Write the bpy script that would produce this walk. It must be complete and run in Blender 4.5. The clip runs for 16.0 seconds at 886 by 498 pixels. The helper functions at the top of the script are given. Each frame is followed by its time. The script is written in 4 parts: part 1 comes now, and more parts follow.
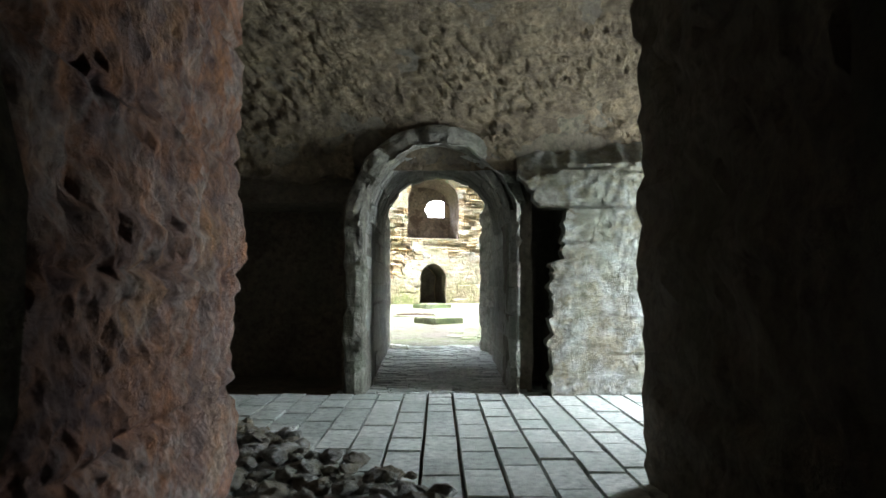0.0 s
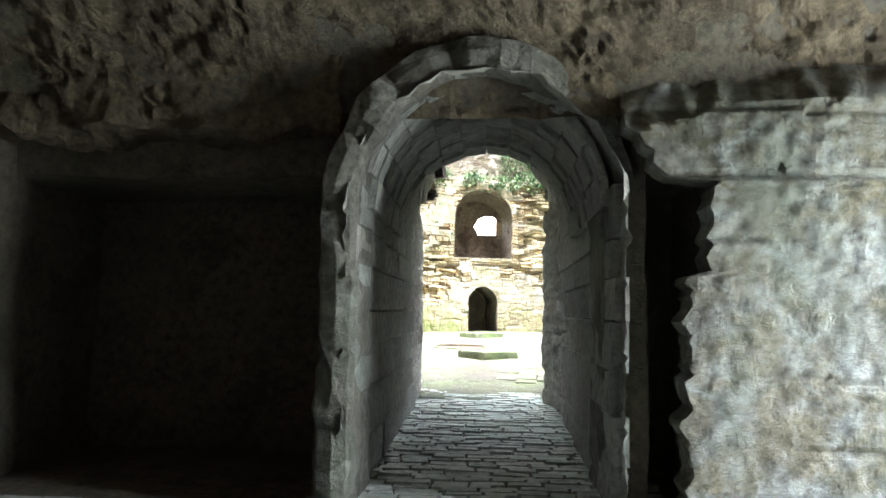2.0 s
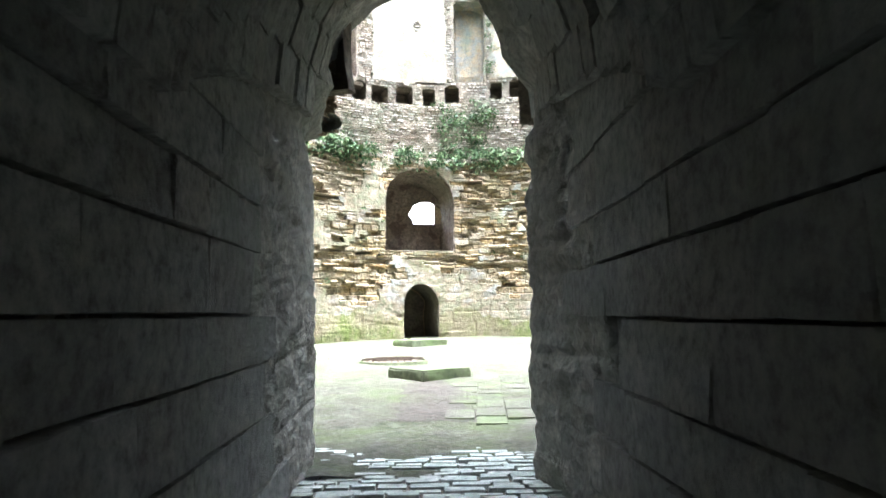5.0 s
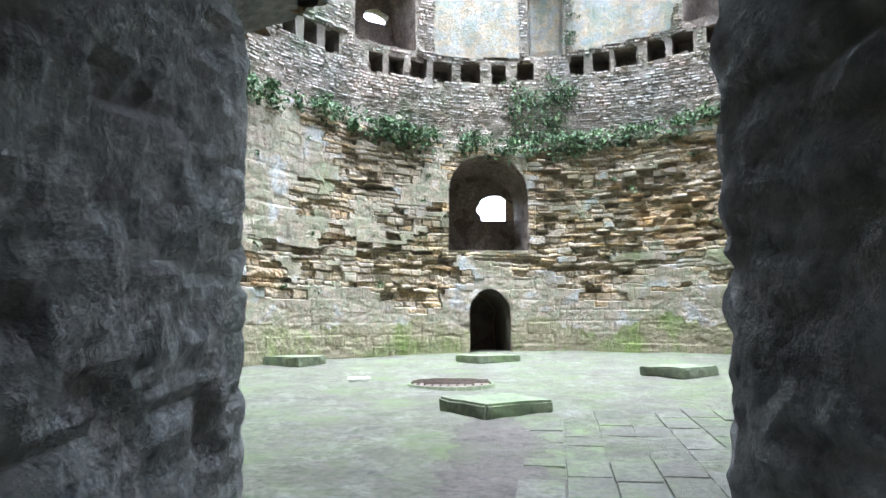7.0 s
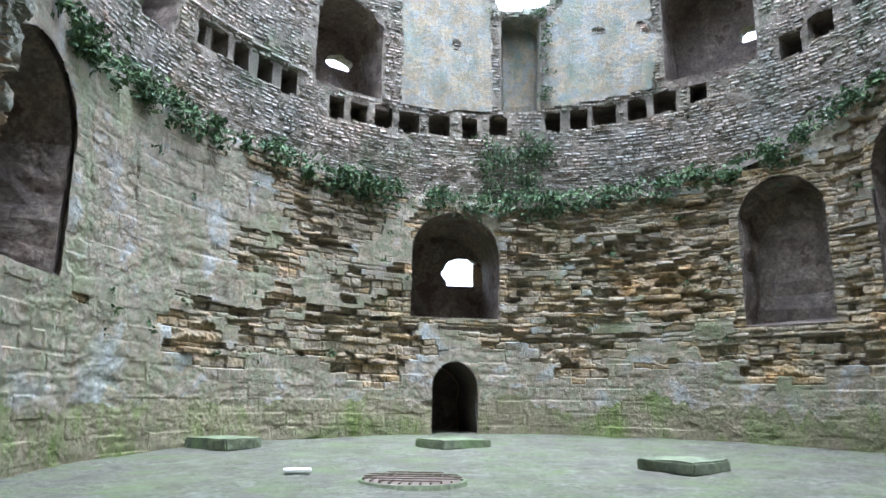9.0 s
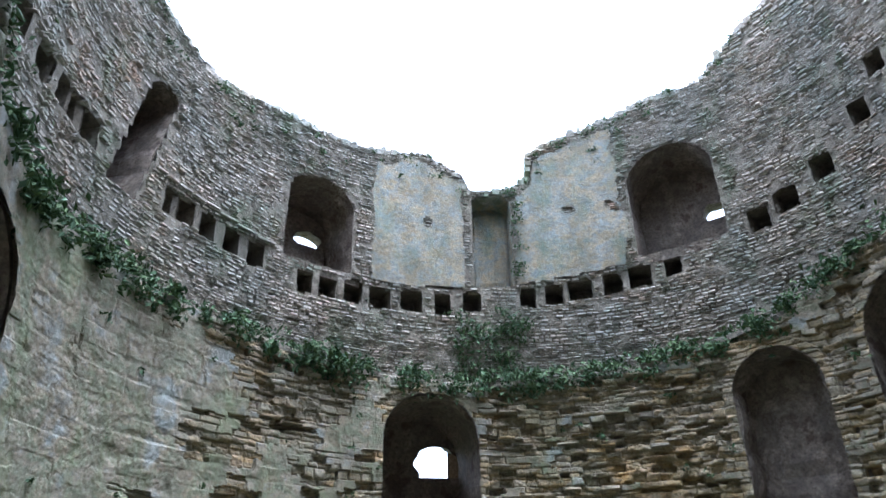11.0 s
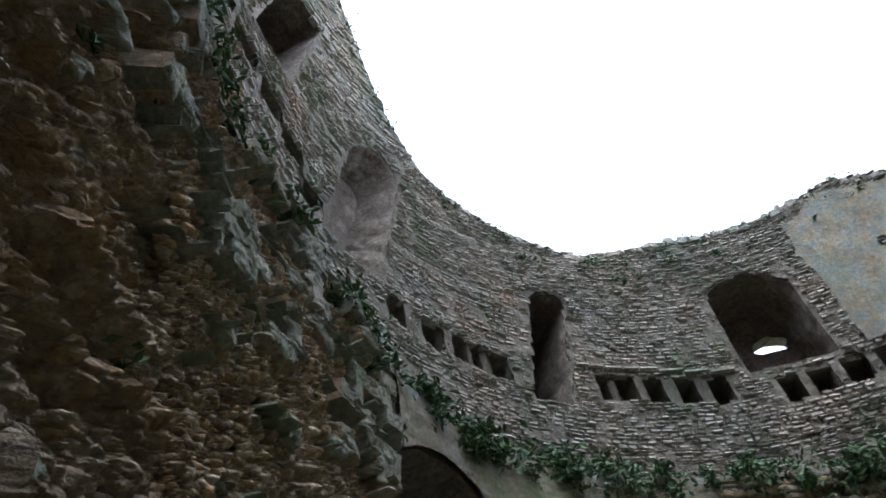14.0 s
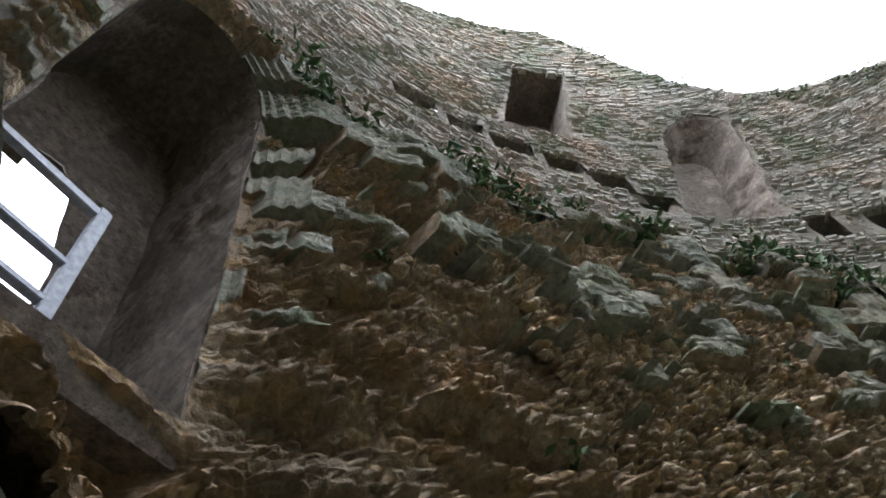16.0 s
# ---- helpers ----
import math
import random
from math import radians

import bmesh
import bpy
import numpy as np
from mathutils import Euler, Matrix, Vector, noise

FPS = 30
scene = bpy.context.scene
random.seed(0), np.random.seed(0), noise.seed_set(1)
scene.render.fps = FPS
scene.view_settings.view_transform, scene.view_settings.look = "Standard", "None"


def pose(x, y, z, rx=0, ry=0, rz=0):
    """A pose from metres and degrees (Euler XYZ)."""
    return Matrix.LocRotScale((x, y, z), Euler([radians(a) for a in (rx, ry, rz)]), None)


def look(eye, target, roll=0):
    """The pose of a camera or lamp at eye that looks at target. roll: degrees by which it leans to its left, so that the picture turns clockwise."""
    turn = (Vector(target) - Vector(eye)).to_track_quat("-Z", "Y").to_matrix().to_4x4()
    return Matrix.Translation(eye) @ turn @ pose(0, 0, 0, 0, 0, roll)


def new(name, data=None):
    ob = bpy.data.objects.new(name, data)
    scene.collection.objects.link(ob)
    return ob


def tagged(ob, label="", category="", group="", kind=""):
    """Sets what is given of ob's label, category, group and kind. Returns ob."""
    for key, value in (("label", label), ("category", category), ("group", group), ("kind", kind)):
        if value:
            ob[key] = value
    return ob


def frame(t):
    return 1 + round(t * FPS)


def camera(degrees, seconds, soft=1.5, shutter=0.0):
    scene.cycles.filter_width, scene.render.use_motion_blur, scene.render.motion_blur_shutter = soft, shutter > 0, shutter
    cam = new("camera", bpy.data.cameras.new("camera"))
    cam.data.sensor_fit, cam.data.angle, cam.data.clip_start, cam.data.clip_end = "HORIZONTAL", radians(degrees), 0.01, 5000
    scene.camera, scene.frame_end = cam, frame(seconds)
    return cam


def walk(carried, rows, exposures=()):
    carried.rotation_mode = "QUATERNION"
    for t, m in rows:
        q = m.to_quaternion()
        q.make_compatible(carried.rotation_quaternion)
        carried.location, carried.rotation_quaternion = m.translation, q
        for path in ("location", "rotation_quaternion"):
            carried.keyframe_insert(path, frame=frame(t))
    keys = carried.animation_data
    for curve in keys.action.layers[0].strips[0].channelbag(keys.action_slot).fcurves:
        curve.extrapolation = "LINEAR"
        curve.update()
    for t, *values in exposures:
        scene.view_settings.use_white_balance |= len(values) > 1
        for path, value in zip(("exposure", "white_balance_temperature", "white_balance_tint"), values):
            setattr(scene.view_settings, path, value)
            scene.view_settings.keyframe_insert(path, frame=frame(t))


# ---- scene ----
# ---------- camera ----------
cam = camera(65.3, 16.0, soft=1.6, shutter=0.12)
PATH = [
    (0.0, 0.00, 0.00, 1.21, -0.37, 3.06, -0.14),
    (0.5, 0.01, 0.79, 1.18, 1.34, 4.46, 1.82),
    (1.0, 0.00, 1.61, 1.21, 4.28, 4.06, -1.12),
    (1.5, -0.02, 2.46, 1.24, 2.25, 6.07, 1.20),
    (2.0, 0.05, 3.38, 1.25, 3.88, 5.05, -0.97),
    (2.5, -0.01, 4.18, 1.31, -0.25, 4.63, -0.09),
    (3.0, 0.03, 4.89, 1.32, 3.28, 4.88, 1.79),
    (3.5, 0.02, 5.57, 1.33, 1.02, 3.70, -2.67),
    (4.0, -0.01, 6.27, 1.25, -3.11, 6.39, -0.35),
    (4.2, -0.02, 6.57, 1.23, -1.29, 4.91, 0.68),
    (6.3, 0.08, 10.05, 1.23, -1.05, 6.41, 1.12),
    (6.5, 0.06, 10.37, 1.21, 2.44, 6.56, 3.42),
    (6.7, 0.08, 10.62, 1.22, 5.40, 6.35, 2.1),
    (7.0, 0.11, 11.0, 1.24, 4.90, 6.13, 0.35),
    (7.5, 0.11, 11.62, 1.23, 1.99, 7.70, 0.15),
    (8.0, 0.14, 12.13, 1.29, 6.11, 8.28, 1.05),
    (8.2, 0.12, 12.31, 1.30, 5.61, 8.77, 0.48),
    (10.3, -0.66, 13.97, 1.34, -3.95, 22.46, 0.68),
    (10.5, -0.67, 14.07, 1.31, -2.98, 24.63, 0.45),
    (11.0, -0.67, 14.22, 1.21, -2.19, 28.23, 1.00),
    (11.5, -0.66, 14.44, 1.13, 1.08, 32.37, 2.53),
    (12.0, -0.60, 14.75, 1.12, 5.77, 36.40, 4.00),
    (12.5, -0.42, 15.10, 1.18, 16.94, 40.19, 5.56),
    (13.0, -0.33, 15.35, 1.18, 27.58, 43.72, 7.40),
    (13.5, -0.33, 15.57, 1.23, 33.38, 44.51, 8.93),
    (14.0, -0.33, 15.83, 1.26, 48.05, 47.75, 8.49),
    (14.5, -0.38, 16.06, 1.29, 56.21, 48.72, 8.16),
    (15.0, -0.40, 16.24, 1.29, 67.55, 51.41, 10.38),
    (15.5, -0.34, 16.36, 1.25, 89.32, 56.44, 9.32),
    (16.0, -0.23, 16.44, 1.17, 103.40, 59.75, 7.63),
]
walk(cam, [(t, pose(x, y, z, 90 + p, r, yw)) for t, x, y, z, yw, p, r in PATH],
     exposures=[(0.0, 4.35, 6000, 8), (1.0, 4.4, 6000, 8), (2.0, 4.5, 6000, 8), (4.2, 4.05, 5800, 9), (6.3, 3.6, 5400, 10), (7.0, 3.2, 5250, 11), (8.2, 2.75, 5200, 11), (10.3, 2.3, 4950, 10), (12.5, 1.4, 5200, 9), (14.0, 1.25, 5350, 9), (15.0, 1.65, 5500, 9), (16.0, 1.95, 5800, 9)])

# ---------- light: a bright overcast sky ----------
world = bpy.data.worlds.new("sky")
scene.world = world
world.use_nodes = True
wn = world.node_tree.nodes
sky = wn.new("ShaderNodeTexSky")
sky.sky_type, sky.sun_disc = "NISHITA", False
sky.sun_elevation, sky.sun_rotation = radians(80), radians(130)
sky.air_density, sky.dust_density, sky.ozone_density = 1.0, 4.0, 1.0
wn["Background"].inputs["Strength"].default_value = 0.15
grey = wn.new("ShaderNodeHueSaturation")
grey.inputs["Saturation"].default_value, grey.inputs["Value"].default_value = 0.2, 2.0
world.node_tree.links.new(sky.outputs[0], grey.inputs["Color"])
world.node_tree.links.new(grey.outputs[0], wn["Background"].inputs[0])
sun = new("sun", bpy.data.lights.new("sun", "SUN"))
sun.data.energy, sun.data.angle, sun.data.color = 1.4, radians(35), (1.0, 0.96, 0.9)
sun.matrix_world = look((0, 0, 0), (-0.05, 0.05, -1.0))
# daylight standing in the room's side doorway
day = new("doorway_daylight", bpy.data.lights.new("doorway_daylight", "AREA"))
day.data.shape, day.data.size, day.data.size_y, day.data.energy, day.data.color = "RECTANGLE", 1.5, 2.2, 15, (0.95, 1.0, 1.0)
day.matrix_world = look((4.15, 6.9, 1.25), (0, 6.9, 1.2))

# ---------- materials ----------
def nodes_of(name):
    m = bpy.data.materials.new(name)
    m.use_nodes = True
    return m, m.node_tree.nodes, m.node_tree.links, m.node_tree.nodes["Principled BSDF"]


def ramp(n, stops):
    r = n.new("ShaderNodeValToRGB")
    while len(r.color_ramp.elements) < len(stops):
        r.color_ramp.elements.new(0.5)
    for e, (p, c) in zip(r.color_ramp.elements, stops):
        e.position, e.color = p, (*c, 1)
    return r


def noise_tex(n, l, scale, detail=6, rough=0.6, stretch=None, src=None):
    co = n.new("ShaderNodeNewGeometry")
    out = co.outputs["Position"]
    if stretch:
        mp = n.new("ShaderNodeMapping")
        mp.inputs["Scale"].default_value = stretch
        l.new(out, mp.inputs["Vector"])
        out = mp.outputs[0]
    t = n.new("ShaderNodeTexNoise")
    t.inputs["Scale"].default_value, t.inputs["Detail"].default_value, t.inputs["Roughness"].default_value = scale, detail, rough
    l.new(out, t.inputs["Vector"])
    return t


def mix(n, l, fac, a, b, how="MIX"):
    m = n.new("ShaderNodeMix")
    m.data_type, m.blend_type = "RGBA", how
    for v, k in ((fac, "Factor"), (a, "A"), (b, "B")):
        s = [i for i in m.inputs if i.name == k and (i.type == "RGBA") == (k != "Factor") and (k != "Factor" or i.type == "VALUE")][0]
        if isinstance(v, (int, float)):
            s.default_value = v
        elif isinstance(v, tuple):
            s.default_value = (*v, 1)
        else:
            l.new(v, s)
    return [o for o in m.outputs if o.type == "RGBA"][0]


def stone_mat(name, tones, stain, moss=None, moss_amount=0.5, bump=0.03, islands=True, stain_scale=0.55, rough=0.92, objects=False, cells=0, flat=1.7, zones=None, zone_scale=0.5, zone_mix=0.6, speckle=0.9):
    """Masonry: a tone for each stone, grain, broad stains, patches of moss."""
    m, n, l, b = nodes_of(name)
    grain = noise_tex(n, l, 14, 8, 0.7)
    if objects:
        tone_src = n.new("ShaderNodeObjectInfo").outputs["Random"]
    elif cells:
        vo = n.new("ShaderNodeTexVoronoi")
        vo.inputs["Scale"].default_value = cells
        mp = n.new("ShaderNodeMapping")
        mp.inputs["Scale"].default_value = (1, 1, flat)
        l.new(n.new("ShaderNodeNewGeometry").outputs["Position"], mp.inputs["Vector"])
        l.new(mp.outputs[0], vo.inputs["Vector"])
        sx = n.new("ShaderNodeSeparateColor")
        l.new(vo.outputs["Color"], sx.inputs[0])
        tone_src = sx.outputs[0]
    elif islands:
        tone_src = n.new("ShaderNodeNewGeometry").outputs["Random Per Island"]
    else:
        tone_src = noise_tex(n, l, 1.7, 5, 0.6).outputs[0]
    spread = (0.0, 1.0) if islands or objects or cells else (0.38, 0.25)
    tone = ramp(n, [(spread[0] + spread[1] * i / max(1, len(tones) - 1), c) for i, c in enumerate(tones)])
    l.new(tone_src, tone.inputs[0])
    col = tone.outputs[0]
    if zones:
        zn = noise_tex(n, l, zone_scale, 5, 0.62, (1, 1, 1.3))
        zr = ramp(n, [(0.36 + 0.28 * i / max(1, len(zones) - 1), c) for i, c in enumerate(zones)])
        l.new(zn.outputs[0], zr.inputs[0])
        col = mix(n, l, zone_mix, col, zr.outputs[0])
    g = ramp(n, [(0.3, (0.34, 0.33, 0.32)), (0.52, (1.0, 1.0, 1.0)), (0.72, (1.45, 1.42, 1.35))])
    l.new(grain.outputs[0], g.inputs[0])
    col = mix(n, l, speckle, col, g.outputs[0], "MULTIPLY")
    broad = noise_tex(n, l, stain_scale, 6, 0.65, (1, 1, 0.6))
    br = ramp(n, [(0.42, (0, 0, 0)), (0.62, (1, 1, 1))])
    l.new(broad.outputs[0], br.inputs[0])
    sc = n.new("ShaderNodeMath")
    sc.operation = "MULTIPLY"
    sc.inputs[1].default_value = 0.55
    l.new(br.outputs[0], sc.inputs[0])
    col = mix(n, l, sc.outputs[0], col, stain)
    if moss:
        ms = noise_tex(n, l, 0.9, 8, 0.72, (1, 1, 0.5))
        mr = ramp(n, [(0.5, (0, 0, 0)), (0.66, (1, 1, 1))])
        l.new(ms.outputs[0], mr.inputs[0])
        mm = n.new("ShaderNodeMath")
        mm.operation = "MULTIPLY"
        mm.inputs[1].default_value = moss_amount
        l.new(mr.outputs[0], mm.inputs[0])
        col = mix(n, l, mm.outputs[0], col, moss)
    l.new(col, b.inputs["Base Color"])
    b.inputs["Roughness"].default_value = rough
    b.inputs["Specular IOR Level"].default_value = 0.2
    fine = noise_tex(n, l, 34, 6, 0.75)
    mid = noise_tex(n, l, 7, 5, 0.6)
    add = n.new("ShaderNodeMath")
    l.new(fine.outputs[0], add.inputs[0])
    l.new(mid.outputs[0], add.inputs[1])
    bp = n.new("ShaderNodeBump")
    bp.inputs["Strength"].default_value, bp.inputs["Distance"].default_value = 0.9, bump
    l.new(add.outputs[0], bp.inputs["Height"])
    l.new(bp.outputs[0], b.inputs["Normal"])
    return m


C_SET = [(0.13, 0.09, 0.055), (0.36, 0.23, 0.09), (0.42, 0.29, 0.13), (0.22, 0.17, 0.11), (0.4, 0.34, 0.24), (0.19, 0.15, 0.11), (0.3, 0.25, 0.17)]
CORE = stone_mat("eroded sandstone", C_SET, (0.2, 0.18, 0.13), (0.16, 0.17, 0.09), 0.4, 0.04, islands=False, cells=3.2, flat=3.0,
                 zones=[(0.4, 0.24, 0.09), (0.34, 0.27, 0.16), (0.25, 0.22, 0.16), (0.4, 0.34, 0.25)], zone_mix=0.5)
FACING = stone_mat("grey ashlar", [(0.23, 0.21, 0.165), (0.29, 0.275, 0.23), (0.19, 0.195, 0.155), (0.32, 0.275, 0.21), (0.26, 0.255, 0.22)],
                   (0.18, 0.15, 0.11), (0.16, 0.185, 0.08), 0.6, 0.04, islands=False, cells=2.4, flat=2.2, stain_scale=1.2,
                   zones=[(0.33, 0.35, 0.325), (0.3, 0.235, 0.15), (0.18, 0.19, 0.11), (0.33, 0.27, 0.19), (0.33, 0.35, 0.33)], zone_scale=0.8, zone_mix=0.7, speckle=0.7)
CRAG = stone_mat("broken core", [(0.2, 0.145, 0.1), (0.44, 0.33, 0.2), (0.27, 0.2, 0.14), (0.48, 0.32, 0.14), (0.36, 0.31, 0.24), (0.4, 0.27, 0.16), (0.58, 0.5, 0.38)],
                 (0.26, 0.18, 0.11), (0.17, 0.18, 0.11), 0.3, 0.06, islands=False, stain_scale=0.9, cells=7,
                 zones=[(0.48, 0.29, 0.12), (0.34, 0.25, 0.17), (0.48, 0.42, 0.32), (0.28, 0.22, 0.16)], zone_scale=0.9, zone_mix=0.4)
OLDFACE = stone_mat("weathered facing", [(0.22, 0.225, 0.18), (0.31, 0.31, 0.25), (0.18, 0.185, 0.14), (0.3, 0.27, 0.2), (0.38, 0.37, 0.31)],
                    (0.15, 0.14, 0.1), (0.15, 0.19, 0.1), 0.7, 0.04, islands=False, stain_scale=1.8, cells=2.6, flat=2.6,
                    zones=[(0.36, 0.37, 0.33), (0.22, 0.22, 0.16), (0.32, 0.28, 0.2)], zone_scale=1.1, zone_mix=0.4)
DAMP = stone_mat("algae-stained ashlar", [(0.17, 0.165, 0.09), (0.22, 0.2, 0.13), (0.15, 0.165, 0.085), (0.25, 0.22, 0.15)],
                 (0.18, 0.15, 0.1), (0.11, 0.16, 0.03), 0.9, 0.03, islands=False, cells=1.8, flat=2.0,
                 zones=[(0.12, 0.17, 0.04), (0.2, 0.19, 0.1), (0.25, 0.21, 0.14), (0.14, 0.16, 0.06)], zone_scale=0.5, zone_mix=0.6)
RUBBLE = stone_mat("rubble", [(0.3, 0.22, 0.14), (0.5, 0.4, 0.27), (0.22, 0.16, 0.11), (0.46, 0.31, 0.15), (0.58, 0.5, 0.38)],
                   (0.3, 0.22, 0.14), (0.2, 0.21, 0.12), 0.25, 0.04)
BRICK = stone_mat("thin brick and stone", [(0.36, 0.26, 0.2), (0.46, 0.38, 0.3), (0.28, 0.23, 0.185), (0.52, 0.47, 0.4), (0.38, 0.24, 0.17)],
                  (0.25, 0.265, 0.24), (0.14, 0.18, 0.11), 0.8, 0.02,
                  zones=[(0.48, 0.35, 0.26), (0.29, 0.29, 0.25), (0.52, 0.45, 0.38), (0.26, 0.275, 0.235), (0.44, 0.36, 0.27)], zone_scale=0.33, zone_mix=0.6)
BRICK_OB = stone_mat("loose faced stone", C_SET, (0.2, 0.195, 0.17), (0.14, 0.16, 0.09), 0.4, 0.03, objects=True)
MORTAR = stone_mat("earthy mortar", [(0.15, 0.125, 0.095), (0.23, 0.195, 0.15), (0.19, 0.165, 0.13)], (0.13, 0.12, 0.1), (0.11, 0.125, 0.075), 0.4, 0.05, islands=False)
PLASTER = stone_mat("weathered plaster", [(0.16, 0.125, 0.08), (0.3, 0.24, 0.15), (0.22, 0.24, 0.23), (0.36, 0.3, 0.2), (0.15, 0.15, 0.13)],
                    (0.14, 0.125, 0.09), (0.14, 0.18, 0.13), 0.7, 0.04, islands=False, stain_scale=1.6,
                    zones=[(0.19, 0.22, 0.22), (0.36, 0.28, 0.17), (0.24, 0.27, 0.27), (0.38, 0.3, 0.18)], zone_scale=1.0, zone_mix=0.6, speckle=0.5)
WALLPL = stone_mat("grey limewashed wall", [(0.17, 0.16, 0.13), (0.33, 0.34, 0.32), (0.22, 0.2, 0.15), (0.44, 0.45, 0.43)],
                   (0.16, 0.14, 0.1), (0.25, 0.28, 0.23), 0.6, 0.09, islands=False, stain_scale=2.6, cells=3.0, flat=1.4,
                   zones=[(0.46, 0.47, 0.45), (0.2, 0.17, 0.1), (0.38, 0.4, 0.39), (0.28, 0.25, 0.18)], zone_scale=1.3, zone_mix=0.6)
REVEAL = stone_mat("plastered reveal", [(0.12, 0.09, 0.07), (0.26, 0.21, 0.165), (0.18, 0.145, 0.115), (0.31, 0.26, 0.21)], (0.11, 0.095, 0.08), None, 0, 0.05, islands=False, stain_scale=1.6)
JAMB = stone_mat("red stained stone", [(0.18, 0.11, 0.1), (0.5, 0.24, 0.13), (0.28, 0.18, 0.16), (0.56, 0.48, 0.43), (0.42, 0.2, 0.12), (0.38, 0.28, 0.25)], (0.19, 0.13, 0.12), None, 0, 0.08, islands=False, stain_scale=3.0,
                 zones=[(0.22, 0.15, 0.15), (0.52, 0.26, 0.14), (0.34, 0.26, 0.24), (0.55, 0.35, 0.2)], zone_scale=1.6, zone_mix=0.5)
P_SET = [(0.42, 0.42, 0.39), (0.5, 0.5, 0.46), (0.38, 0.375, 0.35), (0.46, 0.43, 0.39)]
PASS_OB = stone_mat("passage block", P_SET, (0.3, 0.3, 0.28), (0.27, 0.32, 0.25), 0.6, 0.07, objects=True)
PASSR = stone_mat("rough passage wall", [(0.36, 0.36, 0.33), (0.56, 0.56, 0.52), (0.42, 0.4, 0.36), (0.62, 0.61, 0.56), (0.48, 0.46, 0.41)], (0.35, 0.33, 0.29), (0.37, 0.41, 0.31), 0.55, 0.08, islands=False, stain_scale=2.2, cells=5)
FRAME = stone_mat("worn arch stone", [(0.16, 0.155, 0.13), (0.32, 0.31, 0.27), (0.22, 0.2, 0.17), (0.4, 0.4, 0.35)], (0.13, 0.12, 0.1), (0.2, 0.24, 0.17), 0.5, 0.1, islands=False, stain_scale=3.0, cells=3)
VAULT = stone_mat("vault stone", [(0.17, 0.13, 0.085), (0.28, 0.22, 0.145), (0.11, 0.09, 0.065), (0.35, 0.28, 0.19), (0.15, 0.115, 0.08)], (0.1, 0.08, 0.06), None, 0, 0.1, islands=False, cells=6, stain_scale=1.7,
                  zones=[(0.13, 0.1, 0.075), (0.3, 0.24, 0.16), (0.2, 0.16, 0.11)], zone_scale=1.2, zone_mix=0.5)
EARTH = stone_mat("trodden earth with algae", [(0.05, 0.043, 0.033), (0.1, 0.1, 0.077), (0.06, 0.066, 0.04), (0.13, 0.13, 0.105), (0.068, 0.06, 0.045)], (0.062, 0.054, 0.042), (0.078, 0.1, 0.04), 0.85, 0.05, islands=False, stain_scale=1.3,
                  zones=[(0.05, 0.044, 0.036), (0.115, 0.118, 0.09), (0.075, 0.092, 0.042), (0.13, 0.13, 0.108)], zone_scale=0.7, zone_mix=0.45)
PAVE = stone_mat("grey paving", [(0.44, 0.47, 0.44), (0.55, 0.58, 0.54), (0.38, 0.41, 0.38)], (0.36, 0.39, 0.35), (0.32, 0.39, 0.33), 0.4, 0.02)
PAVE_OB = stone_mat("grey paving slab", [(0.44, 0.47, 0.44), (0.55, 0.58, 0.54), (0.38, 0.41, 0.38)], (0.36, 0.39, 0.35), (0.32, 0.39, 0.33), 0.4, 0.02, objects=True)
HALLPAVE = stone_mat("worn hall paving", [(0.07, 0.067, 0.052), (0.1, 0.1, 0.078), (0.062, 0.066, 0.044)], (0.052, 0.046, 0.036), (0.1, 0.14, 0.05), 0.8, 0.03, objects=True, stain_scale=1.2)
SLAB = stone_mat("mossy slab", [(0.07, 0.085, 0.05), (0.13, 0.15, 0.085), (0.09, 0.105, 0.065)], (0.06, 0.065, 0.045), (0.1, 0.145, 0.05), 0.7, 0.02, islands=False)
GRASS = stone_mat("field grass", [(0.06, 0.09, 0.03), (0.1, 0.13, 0.05)], (0.09, 0.08, 0.04), None, 0, 0.05, islands=False)


def leaf_mat(name, tones):
    m, n, l, b = nodes_of(name)
    t = ramp(n, [(i / (len(tones) - 1), c) for i, c in enumerate(tones)])
    l.new(n.new("ShaderNodeNewGeometry").outputs["Random Per Island"], t.inputs[0])
    l.new(t.outputs[0], b.inputs["Base Color"])
    b.inputs["Roughness"].default_value = 0.8
    b.inputs["Specular IOR Level"].default_value = 0.15
    return m


LEAF = leaf_mat("ledge leaves", [(0.035, 0.06, 0.03), (0.06, 0.1, 0.045), (0.1, 0.14, 0.06), (0.05, 0.085, 0.05)])
METAL, mn, ml, mb = nodes_of("grey painted steel")
mb.inputs["Base Color"].default_value = (0.3, 0.32, 0.36, 1)
mb.inputs["Roughness"].default_value = 0.5
mw = noise_tex(mn, ml, 20)
mr_ = ramp(mn, [(0.3, (0.2, 0.21, 0.24)), (0.7, (0.36, 0.38, 0.43))])
ml.new(mw.outputs[0], mr_.inputs[0])
ml.new(mr_.outputs[0], mb.inputs["Base Color"])
RUST, rn, rl, rb = nodes_of("rusty iron")
rb.inputs["Roughness"].default_value = 0.7
rb.inputs["Metallic"].default_value = 0.5
rt = noise_tex(rn, rl, 30)
rr = ramp(rn, [(0.3, (0.06, 0.05, 0.045)), (0.7, (0.14, 0.1, 0.07))])
rl.new(rt.outputs[0], rr.inputs[0])
rl.new(rr.outputs[0], rb.inputs["Base Color"])
PALE, pn, pl, pb = nodes_of("pale weathered board")
